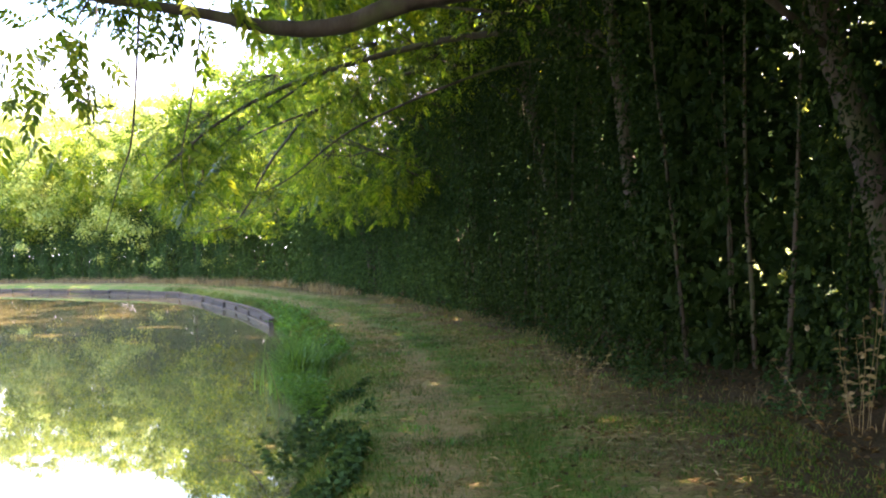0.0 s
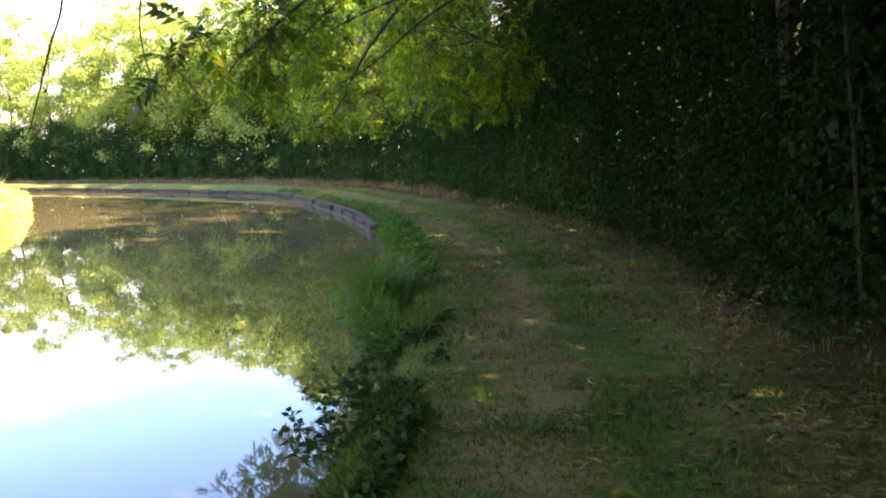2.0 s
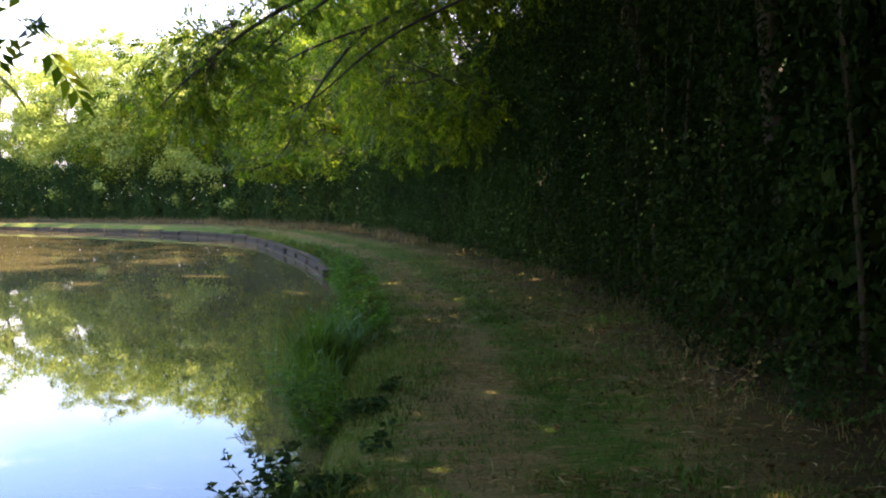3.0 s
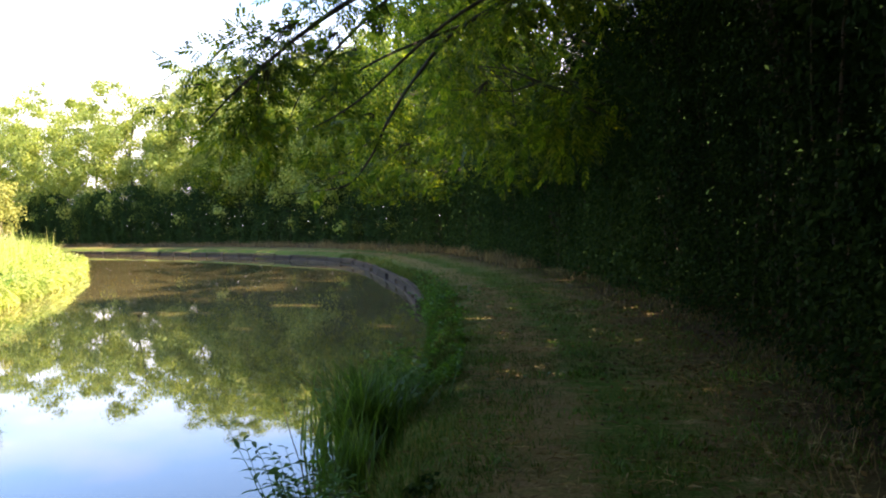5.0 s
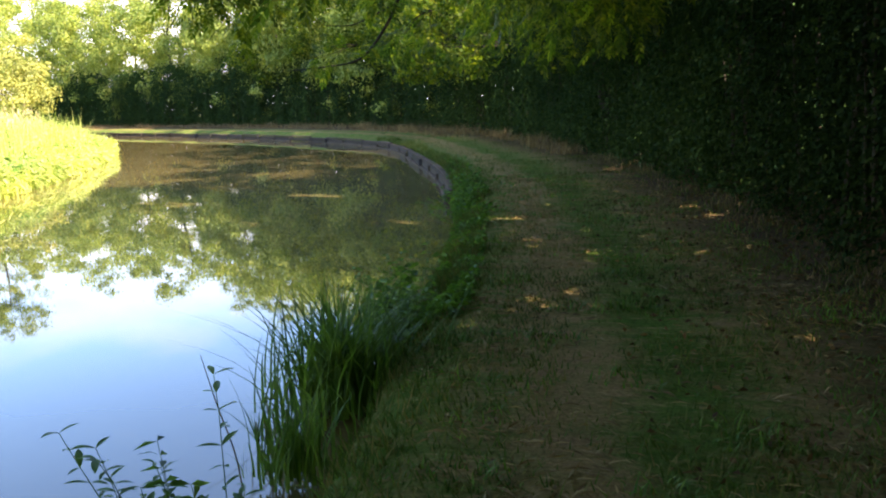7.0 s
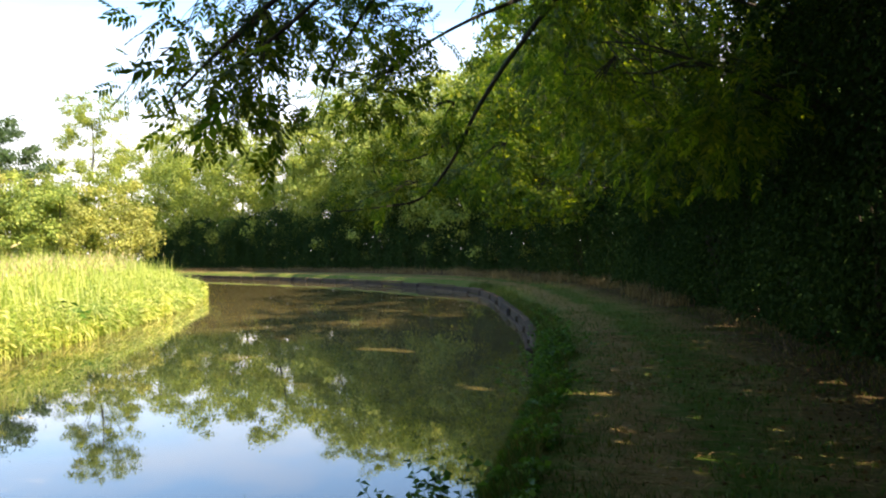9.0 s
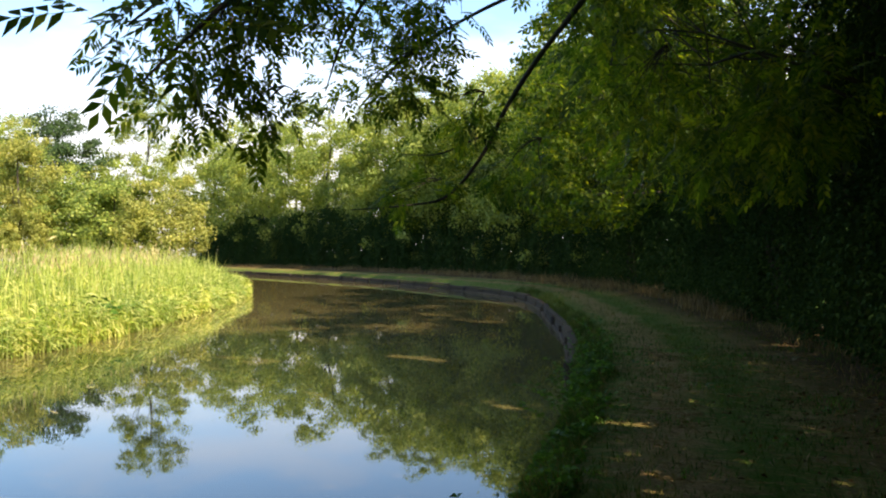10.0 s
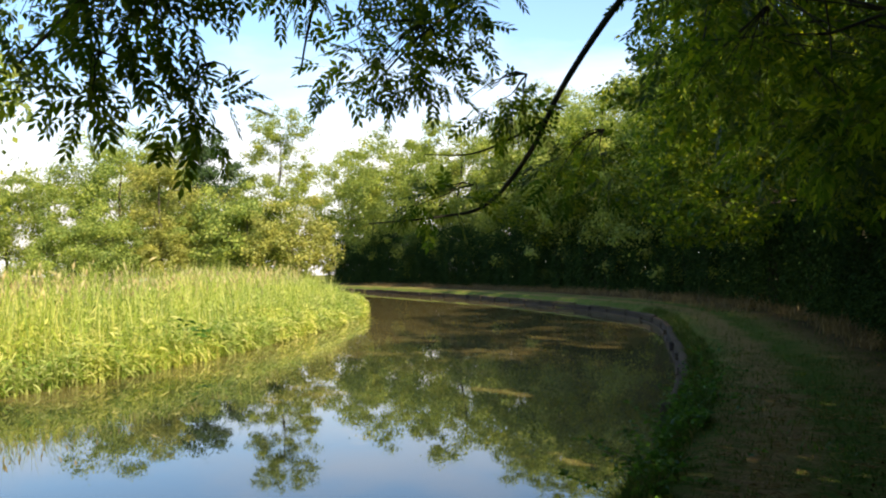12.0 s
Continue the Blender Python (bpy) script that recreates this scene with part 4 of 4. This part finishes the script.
def build_thatch():
    """Dry stems lying flat on the worn parts of the towpath, and low tufts between them."""
    rng = np.random.default_rng(25)
    p, d = on_bank(rng, 24000, 2.0, 24, 0.35, 3.3)
    c = np.array([noise.noise((x * 1.1, y * 2.2, 4.0)) for x, y in p])
    track = np.exp(-((d - 1.35) / 0.35) ** 2) + np.exp(-((d - 2.9) / 0.7) ** 2)
    keep = rng.uniform(0, 1, len(p)) < np.clip(0.05 + 1.1 * c + 0.35 * track, 0.02, 1)
    p, d = p[keep], d[keep]
    base = np.stack([p[:, 0], p[:, 1], soil(p, d) + 0.022], 1)
    way = rng.normal(size=base.shape) * np.array([1.0, 0.7, 0.10]) + UP * 0.06
    tagged(new("thatch", mesh_np("thatch", *leaf_quads(rng, base, way, 0.11, 0.011), M_DRY)), "flat dry straw thatch on the worn towpath", "grass", kind="stuff")
    p, d = on_bank(rng, 30000, 2.0, 24, 0.2, 3.4)
    c = np.array([noise.noise((x * 1.6, y * 2.4, 11.0)) for x, y in p])
    keep = c > 0.16 + 0.12 * np.exp(-((d - 1.35) / 0.3) ** 2)
    p, d, c = p[keep], d[keep], c[keep]
    base = np.stack([p[:, 0], p[:, 1], soil(p, d)], 1)
    h = (0.03 + 0.11 * np.clip(c - 0.16, 0, 0.5)) * rng.uniform(0.6, 1.4, len(p))
    tagged(new("weed_tufts", mesh_np("weed_tufts", *blades(rng, base, h, np.full(len(p), 0.012), h * rng.uniform(0.4, 1.4, len(p)), 2), M_SEDGE)),
           "low dark green tufts in the mown towpath turf", "grass", kind="stuff")


def build_creepers(name, seed, n, y0, y1, d1, lift, leaf, mat, label):
    """Low creeping leaves over the lip and the slope of the bank."""
    rng = np.random.default_rng(seed)
    p, d = on_bank(rng, n, y0, y1, 0.0, d1)
    c = np.array([noise.noise((x * 2.0, y * 2.0, 6.0)) for x, y in p])
    keep = c > 0.06 - 0.25 * (d < 0.4) * (y0 > 12)
    p, d, c = p[keep], d[keep], c[keep]
    base = np.stack([p[:, 0], p[:, 1], soil(p, d) + 0.02 + rng.uniform(0, lift, len(p)) * np.clip(c + 0.3, 0.05, 1)], 1)
    way = rng.normal(size=base.shape) * np.array([1, 1, 0.4]) + UP * 0.2
    tagged(new(name, mesh_np(name, *leaf_quads(rng, base, way, leaf, leaf * 0.7), mat)), label, "plant", kind="stuff")


build_turf()
build_thatch()
build_creepers("ground_ivy", 26, 7000, 4.0, 10.5, 0.6, 0.14, 0.06, M_HEDGE_LIT, "dark creeping leaves over the lip of the bank")
build_creepers("bank_herbs", 27, 9000, 13.2, 24.0, 0.55, 0.2, 0.07, M_HERB, "low green herbs covering the slope of the bank")
build_bank_grass()
build_dry_grass()
build_litter()
sedge("sedge_clump", -2.22, 12.45, -0.42, 480, 0.78, 0.25, 61, "dark green arching sedge clump at the water's edge", width=0.021, lean=(0.15, 1.0))
sedge("sedge_clump", -2.3, 12.9, -0.4, 240, 0.5, 0.24, 62, "green sedge clump at the water's edge")
sedge("sedge_clump", -2.35, 13.6, -0.35, 200, 0.42, 0.22, 63, "green sedge clump at the water's edge")
sedge("grass_tuft", -1.95, 11.3, -0.38, 200, 0.45, 0.18, 64, "dark grass tuft on the bank edge")
herb("willowherb", -1.66, 10.0, -0.46, 10, 1.05, 0.17, 0.09, 0.026, 71, "tall leafy willowherb growing out of the water", 12, single=True, lean=(-0.17, -0.05))
herb("willowherb", -1.56, 9.95, -0.44, 12, 0.66, 0.28, 0.085, 0.028, 70, "leafy willowherb on the bank edge", 11)
herb("willowherb", -1.60, 10.25, -0.42, 9, 0.5, 0.2, 0.075, 0.022, 72, "low willowherb beside the sedge", 8)
herb("nettle_clump", -2.2, 13.3, -0.35, 22, 0.62, 0.3, 0.075, 0.042, 73, "bright green nettles on the bank edge", 8)
herb("nettle_clump", -2.38, 14.3, -0.35, 22, 0.6, 0.3, 0.075, 0.042, 74, "bright green nettles on the bank edge", 8)
herb("nettle_clump", -1.45, 8.3, -0.3, 20, 0.36, 0.3, 0.07, 0.042, 75, "dark low nettles on the bank edge", 7, M_HEDGE_LIT)
herb("nettle_clump", -1.4, 7.3, -0.3, 18, 0.34, 0.3, 0.07, 0.042, 76, "dark low nettles on the bank edge", 7, M_HEDGE_LIT)
herb("withered_weed", 3.1, 6.9, 0.0, 12, 1.15, 0.45, 0.07, 0.035, 79, "dry orange-brown dead stems with withered leaves", 6, M_DRY)
for k, (x, y, h) in enumerate([(-3.35, 19.3, 0.26), (-3.65, 20.5, 0.3), (-3.95, 21.7, 0.34), (-4.3, 22.8, 0.36), (-4.62, 24.2, 0.3), (-5.15, 25.8, 0.28), (-5.9, 28.2, 0.26)]):
    herb("nettle_clump", x, y, -0.16, 16, h, 0.32, 0.07, 0.042, 90 + k, "low green nettles along the lip of the bank", 6)
herb("withered_weed", 1.25, 9.0, 0.0, 10, 0.5, 0.3, 0.05, 0.02, 81, "dry orange-brown dead stems beside the towpath", 5, M_DRY)
herb("withered_weed", 1.35, 10.2, 0.0, 8, 0.42, 0.3, 0.05, 0.02, 82, "dry orange-brown dead stems beside the towpath", 5, M_DRY)
herb("nettle_clump", 1.9, 9.3, 0.0, 14, 0.35, 0.3, 0.06, 0.035, 77, "dark nettles at the foot of the hedge", 7, M_HEDGE_LIT)
herb("nettle_clump", 2.9, 7.6, 0.0, 14, 0.35, 0.35, 0.06, 0.035, 78, "dark nettles at the foot of the hedge", 7, M_HEDGE_LIT)
herb("dock_clump", -17.35, 25.5, -0.5, 14, 1.0, 0.35, 0.24, 0.11, 80, "dark green broad-leaved clump at the reed margin", 6, M_SEDGE)


def dead_stalk(points, label):
    p, _, _ = spline3(points, 6)
    tagged(new("dead_stalk", mesh_np("dead_stalk", *tube(p, np.linspace(0.005, 0.002, len(p)), 6), M_DRY, True)), label, "plant", "bank plants")


dead_stalk([(-2.26, 11.24, -0.5), (-2.28, 11.22, -0.26), (-2.34, 11.19, 0.0), (-2.37, 11.17, 0.16), (-2.39, 11.15, 0.29)], "thin dry stalk leaning over the water")


# ---- gaps in the leaf roof ----
# spots where the sun reaches the shaded towpath (x, y, half width of the gap)
SUN_FLECKS = [(-2.4, 18.3, 0.13), (-2.76, 18.4, 0.11), (-0.24, 19.4, 0.13), (0.08, 18.54, 0.10), (-0.28, 9.9, 0.07), (-1.47, 12.97, 0.08),
              (-1.95, 25.5, 0.16), (-1.72, 27.3, 0.13)]

# sunlit patches on the shaded water (x, y, size)
SUN_PATCHES = [(-18.7, 31.0, 1.0), (-19.2, 38.3, 0.9), (-16.5, 35.2, 0.8), (-13.8, 28.7, 0.7), (-12.4, 30.6, 0.55), (-11.0, 33.0, 0.6), (-12.9, 34.6, 0.5),
               (-11.0, 23.6, 0.45), (-8.2, 25.2, 0.42), (-5.1, 21.1, 0.25), (-22.5, 44.0, 0.9), (-15.0, 38.5, 0.5)]


def open_gaps():
    """Leave out the leaves that stand in the light's way."""
    bpy.context.view_layer.update()
    way = np.array(sun_dir)
    spots = [(x, y, 0.0, r, *way) for x, y, r in SUN_FLECKS]
    rng = np.random.default_rng(5)
    for k in range(24):     # a thin place in the hedge, through which the sunlit field shows
        d = unit(np.array([rng.normal(0.36, 0.03), 0.93, rng.normal(0.02, 0.025)]))
        spots.append((rng.normal(2.75, 0.26), 8.3, rng.normal(1.2, 0.28), rng.uniform(0.03, 0.075), *d))
    for x, y, r in SUN_PATCHES:
        for dx, dy, f in zip(rng.normal(0, 0.9 * r, 7), rng.normal(0, 0.7 * r, 7), rng.uniform(0.2, 0.5, 7)):
            spots.append((x + dx, y + dy, WATER_Z, f * r, *way))
    for ob in list(scene.objects):
        if ob.type != 'MESH' or ob.name.split(".")[0] not in ("crown", "foliage"):
            continue
        me = ob.data
        n = len(me.vertices)
        co = np.empty(n * 3, np.float32)
        me.vertices.foreach_get("co", co)
        co = co.reshape(-1, 3)
        m = np.array(ob.matrix_world)
        mid = (co @ m[:3, :3].T + m[:3, 3]).reshape(-1, 4, 3).mean(1)
        cut = np.zeros(len(mid), bool)
        for x, y, z, r, *d in spots:
            rel = mid - np.array([x, y, z])
            cut |= np.linalg.norm(rel - (rel @ np.array(d))[:, None] * d, axis=1) < r
        if cut.any():
            v = co.reshape(-1, 4, 3)[~cut].reshape(-1, 3)
            ob.data = mesh_np(me.name.split(".")[0], v, np.arange(len(v)).reshape(-1, 4), me.materials[0])


open_gaps()
